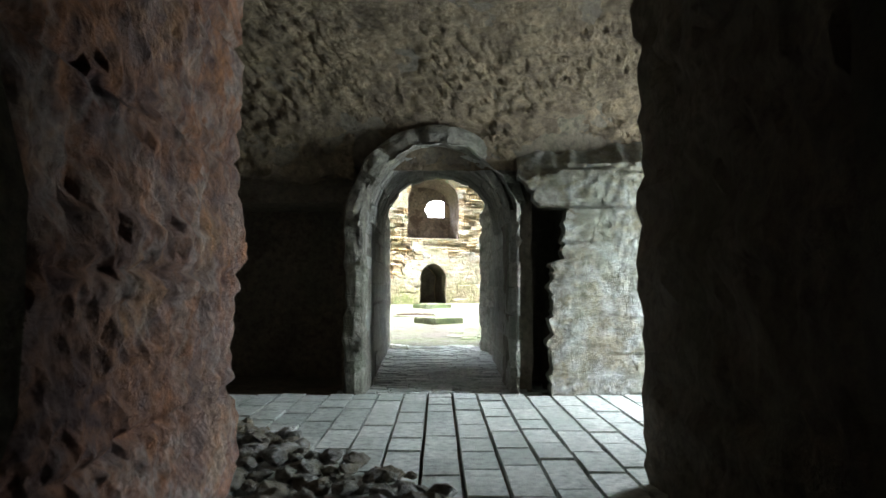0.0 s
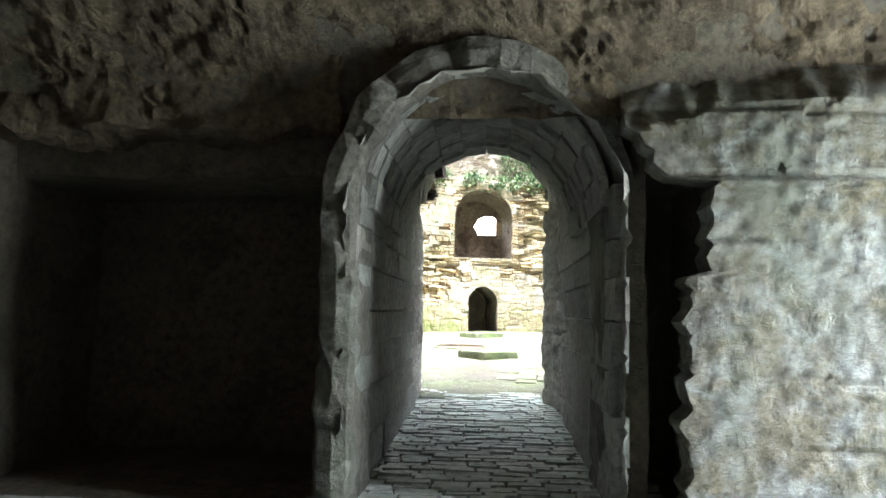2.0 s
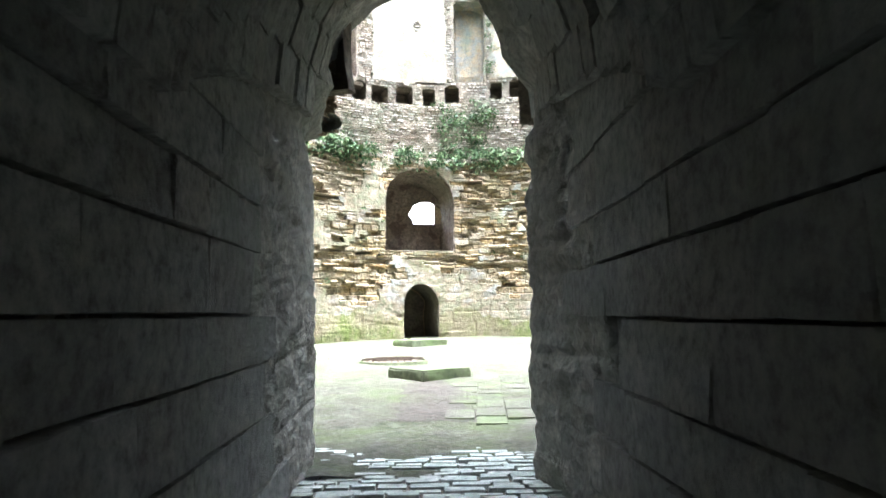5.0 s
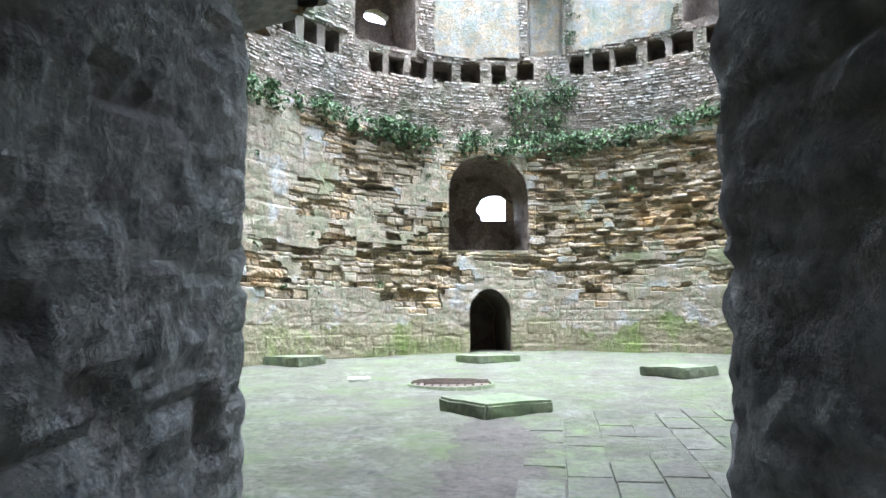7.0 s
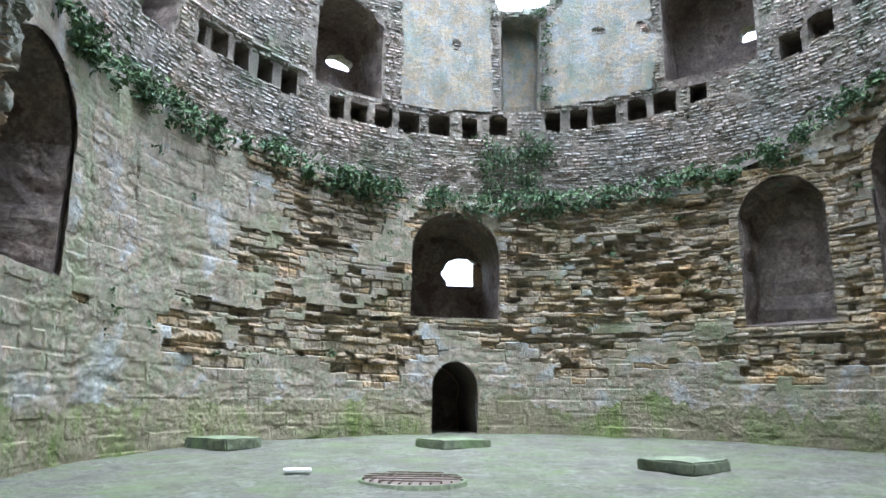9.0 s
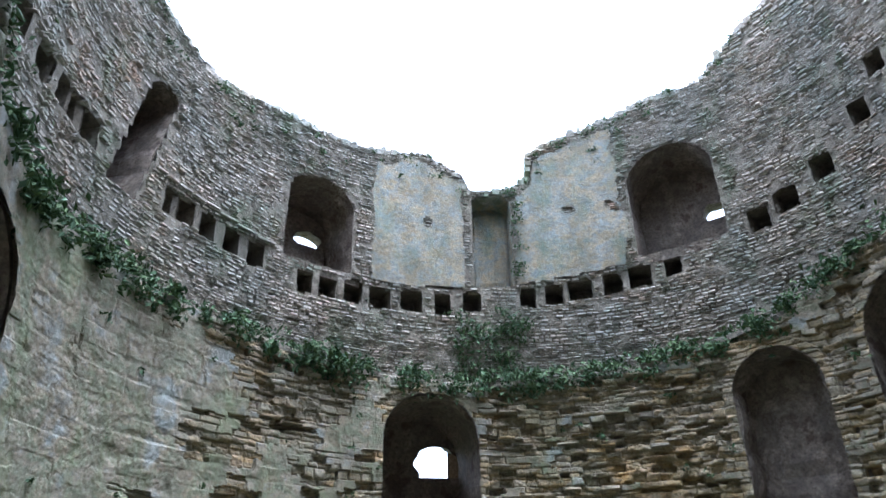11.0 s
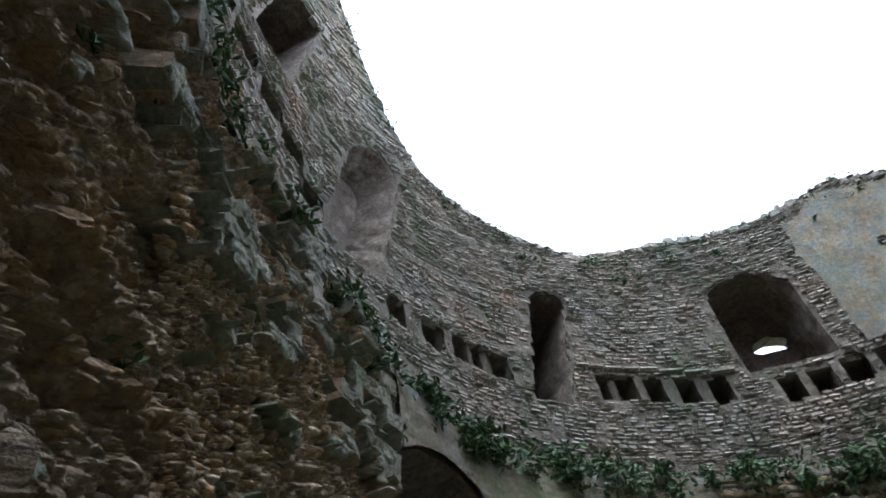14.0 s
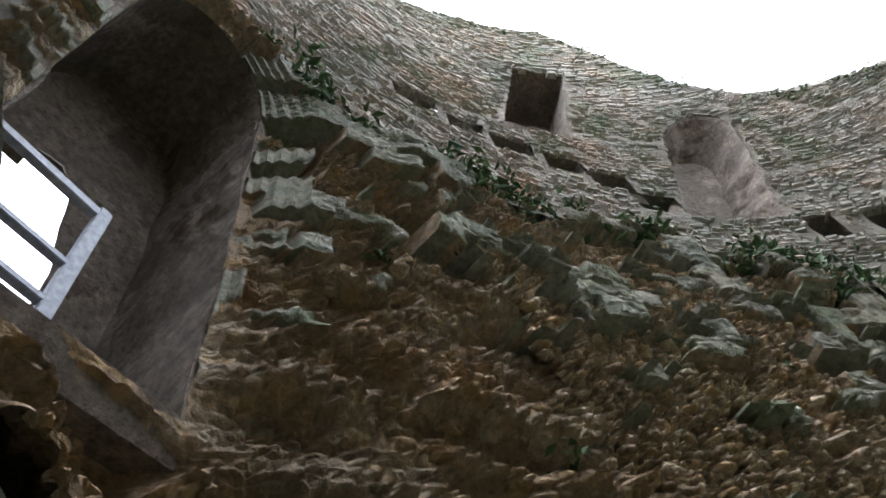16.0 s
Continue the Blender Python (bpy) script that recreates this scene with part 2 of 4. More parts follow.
pb.inputs["Roughness"].default_value = 0.7
pt_ = noise_tex(pn, pl, 25)
pr_ = ramp(pn, [(0.3, (0.5, 0.5, 0.46)), (0.7, (0.68, 0.68, 0.64))])
pl.new(pt_.outputs[0], pr_.inputs[0])
pl.new(pr_.outputs[0], pb.inputs["Base Color"])

# ---------- building helpers ----------
rng = random.Random(7)


def mesh_from(name, verts, faces, mat, smooth=False):
    me = bpy.data.meshes.new(name)
    me.from_pydata([tuple(v) for v in verts], [], faces)
    me.materials.append(mat)
    if smooth:
        me.polygons.foreach_set("use_smooth", [True] * len(me.polygons))
    me.update()
    return me


def thing(name, label, category, kind="", group="", me=None):
    return tagged(new(name, me), label, category, group, kind)


def child(name, me, parent, label="", kind=""):
    ob = new(name, me)
    ob.parent = parent
    return tagged(ob, label, "", "", kind)


def part(name, bm, mat, parent, label="", smooth=False):
    """Links a bmesh as one mesh object under a thing or a part."""
    bmesh.ops.recalc_face_normals(bm, faces=bm.faces)
    me = bpy.data.meshes.new(name)
    bm.to_mesh(me)
    bm.free()
    me.materials.append(mat)
    if smooth:
        me.polygons.foreach_set("use_smooth", [True] * len(me.polygons))
    return child(name, me, parent, label)


def box_bm(lo, hi, bevel=0.0, bm=None):
    bm = bm or bmesh.new()
    r = bmesh.ops.create_cube(bm, size=1)
    for v in r["verts"]:
        v.co = Vector([lo[i] + (v.co[i] + 0.5) * (hi[i] - lo[i]) for i in range(3)])
    if bevel:
        es = list({e for v in r["verts"] for e in v.link_edges})
        bmesh.ops.bevel(bm, geom=es, offset=bevel, segments=2, affect="EDGES")
    return bm


def table(rows, a):
    """Value at the angle a (degrees, 0 to 360) from rows of (angle, value)."""
    a %= 360
    rows = list(rows) + [(rows[0][0] + 360, rows[0][1])]
    if a < rows[0][0]:
        a += 360
    for (a0, v0), (a1, v1) in zip(rows, rows[1:]):
        if a0 <= a <= a1:
            return v0 + (v1 - v0) * (a - a0) / (a1 - a0)
    return rows[0][1]


# ---------- the plan of the tower ----------
CX, CY, R, RU = 1.71, 23.14, 7.92, 8.35
OUTER = 10.5
LEDGE = [(25, 8.1), (41, 7.2), (68, 6.6), (95, 6.4), (120, 6.5), (140, 6.8), (165, 6.8), (180, 6.75), (190, 7.05), (200, 7.5), (208, 7.85), (222, 7.9), (237, 8.0), (242, 8.3), (244, 9.4), (274, 9.4), (277, 7.6), (300, 7.5), (330, 7.8)]
RING = [(17, 12.2), (22, 11.3), (30, 10.5), (42, 9.95), (64, 9.25), (85, 8.95), (100, 8.75), (127, 8.72), (145, 9.05), (178, 9.2), (188, 9.4), (200, 10.1), (205, 10.4), (207, 10.8), (212, 11.2), (222, 11.85), (228, 12.3), (235, 12.6), (300, 12.5)]
TOP = [(10, 17.0), (37, 15.7), (46, 14.7), (56, 14.9), (68, 14.5), (79, 14.05), (81.5, 13.8), (82.5, 12.9), (85, 12.6), (90, 12.4), (95, 12.4), (96.5, 12.95), (104, 13.6), (116, 13.3), (134, 13.4), (150, 13.05), (163, 13.6), (172, 14.1), (178, 14.7), (184, 16.3), (188, 18.2), (191, 20.0), (196, 22.0), (260, 22.5), (330, 19.0)]


def ground(y):
    return 0.025 * max(0.0, y - 14.0)


def bulge(a):
    """The wall steps back beside the entrance, slowly on one side and sharply on the other."""
    d = (a - 257 + 180) % 360 - 180
    if d > 0:
        return max(0.0, min(1.0, (15.5 - d) / 5.0))
    return 0.5 * max(0.0, min(1.0, (45.0 + d) / 25.0)) + 0.5 * max(0.0, min(1.0, (21.0 + d) / 8.0))


def r_low(a):
    return R + bulge(a)


def r_up(a):
    return RU + bulge(a)


def at(a, r, z):
    return (CX + r * math.cos(radians(a)), CY + r * math.sin(radians(a)), z)


class Opening:
    """An arched opening in the round wall: centre angle, half width, sill, spring and crown in metres."""

    def __init__(self, a, hw, z0, zs, zt, rag=0.1, lean=0.0):
        self.a, self.hw, self.z0, self.zs, self.zt, self.rag, self.lean = a, hw, z0, zs, zt, rag, lean

    def inside(self, a, z, r, grow=0.0):
        s = radians((a - self.a + 180) % 360 - 180) * r - self.lean * (z - self.z0)
        if z < self.z0 - grow or z > self.zt + grow or abs(s) > self.hw + grow:
            return False
        if z <= self.zs:
            return True
        return (s / (self.hw + grow)) ** 2 + ((z - self.zs) / (self.zt - self.zs + grow)) ** 2 < 1

    def outline(self, grow=0.0, rag=None):
        """Points (s, z) round the edge, from the sill's start up, over and down."""
        rag = self.rag if rag is None else rag
        pts, h = [], self.hw + grow
        n = max(3, int((self.zs - self.z0) / 0.2))
        for i in range(n):
            pts.append((-h, self.z0 - grow + (self.zs - self.z0 + grow) * i / n))
        for i in range(15):
            t = math.pi * i / 14
            pts.append((-h * math.cos(t), self.zs + (self.zt + grow - self.zs) * math.sin(t)))
        for i in range(n - 1, -1, -1):
            pts.append((h, self.z0 - grow + (self.zs - self.z0 + grow) * i / n))
        out = []
        for i, (s, z) in enumerate(pts):
            q = noise.noise((self.a * 3.1 + s * 1.7, z * 1.7, i * 0.1))
            out.append((s * (1 + rag * q / max(0.4, h)) + self.lean * (z - self.z0), z + rag * 0.6 * noise.noise((z * 2.1, s * 2.3, self.a))))
        return out


DOOR = Opening(104.4, 0.6, 0.35, 1.55, 2.2, 0.06)
WINDOW = Opening(104.5, 1.18, 3.3, 5.0, 6.1, 0.12)
NICHE_L = Opening(189.5, 1.25, 3.0, 5.1, 6.25, 0.08)
NICHE_R = Opening(44.8, 1.0, 3.0, 5.5, 6.5, 0.15)
NICHE_R2 = Opening(22.0, 1.15, 3.6, 6.0, 7.35, 0.15)
RAILED = Opening(248.7, 0.7, 3.6, 7.2, 8.7, 0.05)
ENTRY = Opening(257.5, 2.25, -0.2, 2.5, 3.1, 0.12)
ENTRY_TOP = Opening(259.0, 0.95, 2.2, 3.7, 4.6, 0.1)
LOW_OPEN = [DOOR, WINDOW, NICHE_L, NICHE_R, NICHE_R2, RAILED, ENTRY, ENTRY_TOP]
SLOT = Opening(163.4, 0.44, 8.6, 11.35, 11.7, 0.06, -0.23)
ARCH_A = Opening(125.5, 0.98, 9.2, 11.1, 11.85, 0.08)
ARCH_B = Opening(55.5, 1.2, 9.8, 12.0, 13.1, 0.06)
CHIMNEY = Opening(91.0, 0.55, 9.3, 12.1, 12.35, 0.08)
HOLLOW = Opening(196.0, 0.78, 9.8, 13.0, 14.2, 0.14, -0.29)
WINDOW_U = Opening(213.0, 0.66, 12.7, 17.3, 17.5, 0.05, -0.27)
PUTLOG = Opening(240.8, 0.28, 8.9, 9.35, 9.6, 0.1)
UP_OPEN = [SLOT, ARCH_A, ARCH_B, CHIMNEY, HOLLOW, WINDOW_U, PUTLOG]
JOIST_ANGLES = [17, 22, 30, 37, 42, 58, 64, 69, 75, 80, 85, 95.5, 101, 107, 113, 118, 123, 127.5, 137, 142, 146.5, 151, 154, 171, 174, 177.5, 182, 188, 203.5, 207.5, 212.5, 218, 223, 229]
JOISTS = []
for ja in JOIST_ANGLES:
    jz = table(RING, ja) + rng.uniform(-0.05, 0.05)
    jw = rng.uniform(0.18, 0.25) * (1.7 if ja > 200 else 1.3 if ja < 130 else 1.1)
    JOISTS.append(Opening(ja, jw, jz - 0.33, jz + 0.24, jz + 0.31, 0.06))


def blocked(a0, a1, z, r, openings, grow=0.02):
    """Whether a stone between the angles a0 and a1 would stand in an opening."""
    am = (a0 + a1) / 2
    for o in openings:
        if abs((am - o.a + 180) % 360 - 180) < math.degrees((o.hw + 1.5) / r):
            if any(o.inside(a0 + (a1 - a0) * k / 4, z, r, grow) for k in range(5)):
                return True
    return False


class Soup:
    """Collects faces of many stones into one mesh."""

    def __init__(self):
        self.v, self.f = [], []

    def block(self, p8):
        k = len(self.v)
        self.v += p8
        self.f += [(k, k + 1, k + 2, k + 3), (k, k + 4, k + 5, k + 1), (k + 1, k + 5, k + 6, k + 2), (k + 2, k + 6, k + 7, k + 3), (k + 3, k + 7, k + 4, k)]

    def stone(self, a0, a1, z0, z1, rf, rb, cham, jit):
        """One stone in the round wall: a front face at radius rf, sides running back to rb."""
        ca = math.degrees(cham / rf)
        q = lambda s: rng.uniform(-s, s)
        front = [(a0 + ca, z0 + cham), (a1 - ca, z0 + cham), (a1 - ca, z1 - cham), (a0 + ca, z1 - cham)]
        back = [(a0, z0), (a1, z0), (a1, z1), (a0, z1)]
        p = [at(a + q(ca * 0.7), rf + q(jit), z + q(cham * 0.7)) for a, z in front] + [at(a, rb, z) for a, z in back]
        self.block(p)

    def boulder(self, a, z, r, w, h, d):
        """One rounded field stone standing out of the wall."""
        k, n = len(self.v), 6
        rings = ((0.0, 1.0), (0.55, 0.85), (0.9, 0.45))
        ph = rng.uniform(0, 6)
        for dd, sc in rings:
            for i in range(n):
                t = 6.2832 * i / n + ph
                wob = 1 + rng.uniform(-0.38, 0.34)
                self.v.append(at(a + math.degrees(w * sc * wob * math.cos(t) / r), r - d * dd * rng.uniform(0.7, 1.25), z + h * sc * wob * math.sin(t)))
        self.v.append(at(a, r - d, z))
        for j in range(2):
            for i in range(n):
                i2 = (i + 1) % n
                self.f.append((k + j * n + i, k + j * n + i2, k + (j + 1) * n + i2, k + (j + 1) * n + i))
        for i in range(n):
            self.f.append((k + 2 * n + i, k + 2 * n + (i + 1) % n, k + 3 * n))

    def flat(self, o, u, v, w, su, sv, cham, depth, jit):
        """One stone of a flat wall: o its corner, u and v along the face, w out of it."""
        q = lambda s: rng.uniform(-s, s)
        fr = [(cham, cham), (su - cham, cham), (su - cham, sv - cham), (cham, sv - cham)]
        bk = [(0, 0), (su, 0), (su, sv), (0, sv)]
        p = []
        for a, b in fr:
            h = depth + q(jit)
            p.append(tuple(o[i] + u[i] * (a + q(cham * 0.6)) + v[i] * (b + q(cham * 0.6)) + w[i] * h for i in range(3)))
        for a, b in bk:
            p.append(tuple(o[i] + u[i] * a + v[i] * b - w[i] * 0.05 for i in range(3)))
        self.block(p)

    def pieces(self, name, mat, parent):
        """Each block of eight corners as an object of its own."""
        for k in range(0, len(self.v), 8):
            child(name, mesh_from(name, self.v[k:k + 8], [(0, 1, 2, 3), (0, 4, 5, 1), (1, 5, 6, 2), (2, 6, 7, 3), (3, 7, 4, 0)], mat), parent)

    def object(self, name, mat, parent, label="", kind="stuff", smooth=False):
        return child(name, mesh_from(name, self.v, self.f, mat, smooth), parent, label, kind)


def round_shell(name, mat, parent, rfun, zlo, zhi, openings, step_a, step_z, rough=0.04, skip=(0, 0)):
    """The wall's inner skin as a net of small faces, with its openings left out."""
    v, f, idx = [], [], {}
    na = int(360 / step_a)
    nz = int(max(zhi(i * step_a) - zlo(i * step_a) for i in range(na)) / step_z) + 1

    def vert(i, j):
        i %= na
        if (i, j) not in idx:
            a = i * step_a
            lo, hi = zlo(a), zhi(a)
            z = min(lo + j * step_z, hi + 0.12 * noise.noise((a * 0.9, hi, 0)))
            p = at(a, rfun(a), z)
            d = rough * noise.noise((p[0] * 2.3, p[1] * 2.3, p[2] * 2.3)) + rough * 0.6 * noise.noise((p[0] * 6, p[1] * 6, p[2] * 6))
            idx[i, j] = len(v)
            v.append(at(a, rfun(a) + d, z))
        return idx[i, j]

    for i in range(na):
        a = (i + 0.5) * step_a
        if skip[0] < a < skip[1]:
            continue
        near = [o for o in openings if abs((a - o.a + 180) % 360 - 180) < math.degrees((o.hw + 4 * abs(o.lean)) / 7.5) + 2]
        for j in range(nz):
            z = zlo(a) + (j + 0.5) * step_z
            if z - step_z * 0.5 > zhi(a) or any(o.inside(a, z, rfun(a)) for o in near):
                continue
            f.append((vert(i, j), vert(i + 1, j), vert(i + 1, j + 1), vert(i, j + 1)))
    return child(name, mesh_from(name, v, f, mat), parent)


def reveal(name, o, rfun, depth, mat, parent, taper=0.0, hole=None, label="", shift=0.0):
    """The sides and the back of an opening in the round wall. hole: half width, sill and crown of a window through the back, and its offset."""
    r0 = rfun(o.a) - 0.01
    n_out, n_in = o.outline(min(0.28, o.hw * 0.3), o.rag), o.outline(0.0, o.rag)
    v, f = [], []

    def add(points, r, sc=1.0):
        k = len(v)
        zc = (o.z0 + o.zt) / 2
        for s, z in points:
            p = Vector(at(o.a + math.degrees((s * sc + shift * (r - r0)) / r0), r, zc + (z - zc) * sc if sc != 1 else z))
            w = min(1.0, max(0.0, (r - r0) / 0.2)) * min(1.0, o.hw)
            q = 0.07 * noise.noise(p * 1.9) + 0.05 * noise.noise(p * 5) + 0.035 * noise.noise(Vector((p.x * 3, p.y * 3, p.z * 11)))
            mid = Vector(at(o.a + math.degrees(o.lean * (z - o.z0) / r0), r, zc))
            v.append(tuple(p + (mid - p).normalized() * q * w))
        return k

    m = len(n_in)
    rings = [add(n_out, r0 + 0.3), add(n_out, r0 + 0.12), add(n_in, r0 + 0.03)]
    for i in range(1, 11):
        rings.append(add(n_in, r0 + depth * i / 10, 1 - taper * i / 10))
    for k0, k1 in zip(rings, rings[1:]):
        for i in range(m):
            i2 = (i + 1) % m
            f.append((k0 + i, k0 + i2, k1 + i2, k1 + i))
    back = rings[-1]
    if hole:
        hw, hz0, hz1, off = hole
        zc = (hz0 + hz1) / 2
        pts = []
        for s, z in n_in:
            t = math.atan2((z - (o.z0 + o.zt) / 2) / (o.zt - o.z0), s / (2 * o.hw))
            q = 1 + 0.16 * noise.noise((t * 2, o.a, 3))
            pts.append((off + hw * q * math.cos(t), zc + (hz1 - hz0) / 2 * q * math.sin(t)))
        h0 = add(pts, r0 + depth)
        h1 = add([(off + (s - off) * 1.25, zc + (z - zc) * 1.25) for s, z in pts], OUTER + 0.05 + bulge(o.a) if o is not RAILED else r0 + depth + 0.2)
        for k0, k1 in ((back, h0), (h0, h1)):
            for i in range(m):
                i2 = (i + 1) % m
                f.append((k0 + i, k0 + i2, k1 + i2, k1 + i))
    else:
        for sc in (0.82, 0.62, 0.4, 0.2):
            k1 = add(n_in, r0 + depth + rng.uniform(-0.12, 0.02) * min(1.0, o.hw), (1 - taper) * sc)
            for i in range(m):
                i2 = (i + 1) % m
                f.append((back + i, back + i2, k1 + i2, k1 + i))
            back = k1
        f.append(tuple(back + i for i in range(m)))
    return child(name, mesh_from(name, v, f, mat), parent, label)


# ---------- the ground and the hall's floor ----------
gb = bmesh.new()
bmesh.ops.create_circle(gb, cap_ends=True, radius=2500, segments=64)
gm = bpy.data.meshes.new("ground")
gb.to_mesh(gm)
gm.materials.append(GRASS)
gnd = thing("ground", "rough grass round the ruined tower", "ground", "structure", me=gm)
gnd.location = (0, 0, -0.3)

NF = 180
fv, ff, fid = [], [], {}
for i in range(NF + 1):
    for j in range(NF + 1):
        x, y = CX - 9.2 + 18.4 * i / NF, 13.2 + 19.0 * j / NF
        h = ground(y) + 0.03 * noise.noise((x * 0.7, y * 0.7, 1)) + 0.016 * noise.noise((x * 3.1, y * 3.1, 4)) + 0.008 * noise.noise((x * 9, y * 9, 4))
        fv.append((x, y, h))
for i in range(NF):
    for j in range(NF):
        k = i * (NF + 1) + j
        fx, fy, _ = fv[k]
        if math.hypot(fx - CX, fy - CY) > 9.6 and not (abs(fx) < 3 and fy < 16):
            continue
        ff.append((k, k + NF + 1, k + NF + 2, k + 1))
hall_floor = thing("floor", "trodden earth and worn paving with green algae", "floor", "structure", me=mesh_from("floor", fv, ff, EARTH, True))

# a damp, trodden patch before the slab by the grating
DAMP_EARTH = stone_mat("damp dark earth", [(0.05, 0.043, 0.036), (0.075, 0.066, 0.056), (0.06, 0.056, 0.042)], (0.05, 0.043, 0.036), (0.06, 0.07, 0.035), 0.5, 0.03, islands=False, stain_scale=2.0)
dv, df = [], []
for i in range(60):
    for j in range(80):
        x, y = -1.0 + 0.035 * i, 15.6 + 0.05 * j
        dv.append((x, y, ground(y) + 0.03 * noise.noise((x * 0.7, y * 0.7, 1)) + 0.016 * noise.noise((x * 3.1, y * 3.1, 4)) + 0.008 * noise.noise((x * 9, y * 9, 4)) + 0.006))
for i in range(59):
    for j in range(79):
        x, y, _ = dv[i * 80 + j]
        if abs(x - 0.05) < 0.25 + 0.09 * (19.4 - y) + 0.3 * noise.noise((x * 1.7, y * 1.7, 3)) + 0.15 * noise.noise((x * 6, y * 6, 3)):
            k = i * 80 + j
            df.append((k, k + 80, k + 81, k + 1))
child("damp_patch", mesh_from("damp_patch", dv, df, DAMP_EARTH, True), hall_floor, "dark damp earth")

# ---------- the round wall ----------
wall_low = thing("wall_lower", "lower wall of eroded yellow sandstone with grey facing remains", "wall", "structure")
wall_up = thing("wall_upper", "upper wall of thin brick and rubble, ragged top", "wall", "structure")
round_shell("wall_core", MORTAR, wall_low, r_low, lambda a: -0.3, lambda a: table(LEDGE, a), LOW_OPEN, 0.75, 0.11, 0.07, (9, 255))
round_shell("wall_core", MORTAR, wall_up, r_up, lambda a: table(LEDGE, a) - 0.1, lambda a: table(TOP, a), UP_OPEN + JOISTS, 0.6, 0.09, 0.05)
# the ledge between the two, the wall's head and its outer face
lv, lf = [], []
for i in range(361):
    z = table(LEDGE, i)
    e = 0.05 * noise.noise((i * 0.35, 2, 2))
    lv += [at(i, r_low(i) - 0.06 + e, z - 0.1), at(i, r_low(i) - 0.05 + e, z + 0.03), at(i, r_up(i) + 0.1, z + 0.12)]
for i in range(360):
    k = i * 3
    lf += [(k, k + 3, k + 4, k + 1), (k + 1, k + 4, k + 5, k + 2)]
child("ledge", mesh_from("ledge", lv, lf, MORTAR), wall_low, "weathered ledge")
ov, of = [], []
SKY_HOLES = [(WINDOW, -0.1), (NICHE_L, 0.2), (ARCH_A, 0), (ARCH_B, 0), (WINDOW_U, 0), (RAILED, 0), (ENTRY, 0), (ENTRY_TOP, 0)]
oid = {}


def overt(i, j):
    i %= 180
    if (i, j) not in oid:
        a = i * 2
        oid[i, j] = len(ov)
        ov.append(at(a, OUTER + bulge(a), min(-0.4 + j * 0.4, table(TOP, a))))
    return oid[i, j]


for i in range(180):
    a = i * 2 + 1
    for j in range(50):
        z = -0.4 + (j + 0.5) * 0.4
        if z - 0.2 > table(TOP, a) or any(o.inside(a, z, OUTER, 0.1) for o, s in SKY_HOLES):
            continue
        of.append((overt(i, j), overt(i, j + 1), overt(i + 1, j + 1), overt(i + 1, j)))
child("outer_face", mesh_from("outer_face", ov, of, RUBBLE), wall_up)
tv, tf = [], []
for i in range(601):
    a = i * 0.6
    z = table(TOP, a) + 0.12 * noise.noise((a * 0.9, table(TOP, a), 0)) - 0.02
    tv += [at(a, r_up(a) - 0.02, z), at(a, (r_up(a) + OUTER) / 2, z + 0.15), at(a, OUTER + bulge(a), z - 0.3)]
for i in range(600):
    k = i * 3
    tf += [(k, k + 3, k + 4, k + 1), (k + 1, k + 4, k + 5, k + 2)]
child("wall_head", mesh_from("wall_head", tv, tf, RUBBLE), wall_up)

reveal("door_reveal", DOOR, r_low, 2.6, MORTAR, wall_low, 0.0)
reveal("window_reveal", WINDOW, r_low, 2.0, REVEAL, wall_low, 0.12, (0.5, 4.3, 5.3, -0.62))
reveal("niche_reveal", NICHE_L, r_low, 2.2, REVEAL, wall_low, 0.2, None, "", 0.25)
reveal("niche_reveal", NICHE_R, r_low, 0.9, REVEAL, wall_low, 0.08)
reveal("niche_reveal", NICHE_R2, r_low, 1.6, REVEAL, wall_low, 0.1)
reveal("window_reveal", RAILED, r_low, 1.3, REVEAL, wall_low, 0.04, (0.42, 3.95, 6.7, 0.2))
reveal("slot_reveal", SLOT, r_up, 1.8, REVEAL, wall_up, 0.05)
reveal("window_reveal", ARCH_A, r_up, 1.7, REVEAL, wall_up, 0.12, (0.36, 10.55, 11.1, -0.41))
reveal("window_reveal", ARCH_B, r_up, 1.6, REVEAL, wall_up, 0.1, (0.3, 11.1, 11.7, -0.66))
reveal("chimney_reveal", CHIMNEY, r_up, 0.7, PLASTER, wall_up, 0.1)
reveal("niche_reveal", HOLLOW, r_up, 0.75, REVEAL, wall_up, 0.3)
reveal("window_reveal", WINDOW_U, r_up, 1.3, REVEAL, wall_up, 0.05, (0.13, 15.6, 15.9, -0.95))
reveal("putlog_hole", PUTLOG, r_up, 0.9, MORTAR, wall_up)
for o in JOISTS:
    reveal("joist_hole", o, r_up, 0.85, MORTAR, wall_up)

# ---------- masonry of the lower wall ----------
def spread(i, k, n=1.0):
    """A steady random number from 0 to 1 for the stone i of the course k."""
    return (math.sin(i * 127.1 + k * 311.7 + n * 74.7) * 43758.5453) % 1.0


COURSES = [-0.1]
while COURSES[-1] < 8.4:
    low = COURSES[-1] < 1.5
    COURSES.append(COURSES[-1] + (rng.uniform(0.26, 0.36) if low else rng.choice((rng.uniform(0.08, 0.13), rng.uniform(0.12, 0.18), rng.uniform(0.18, 0.27)))))


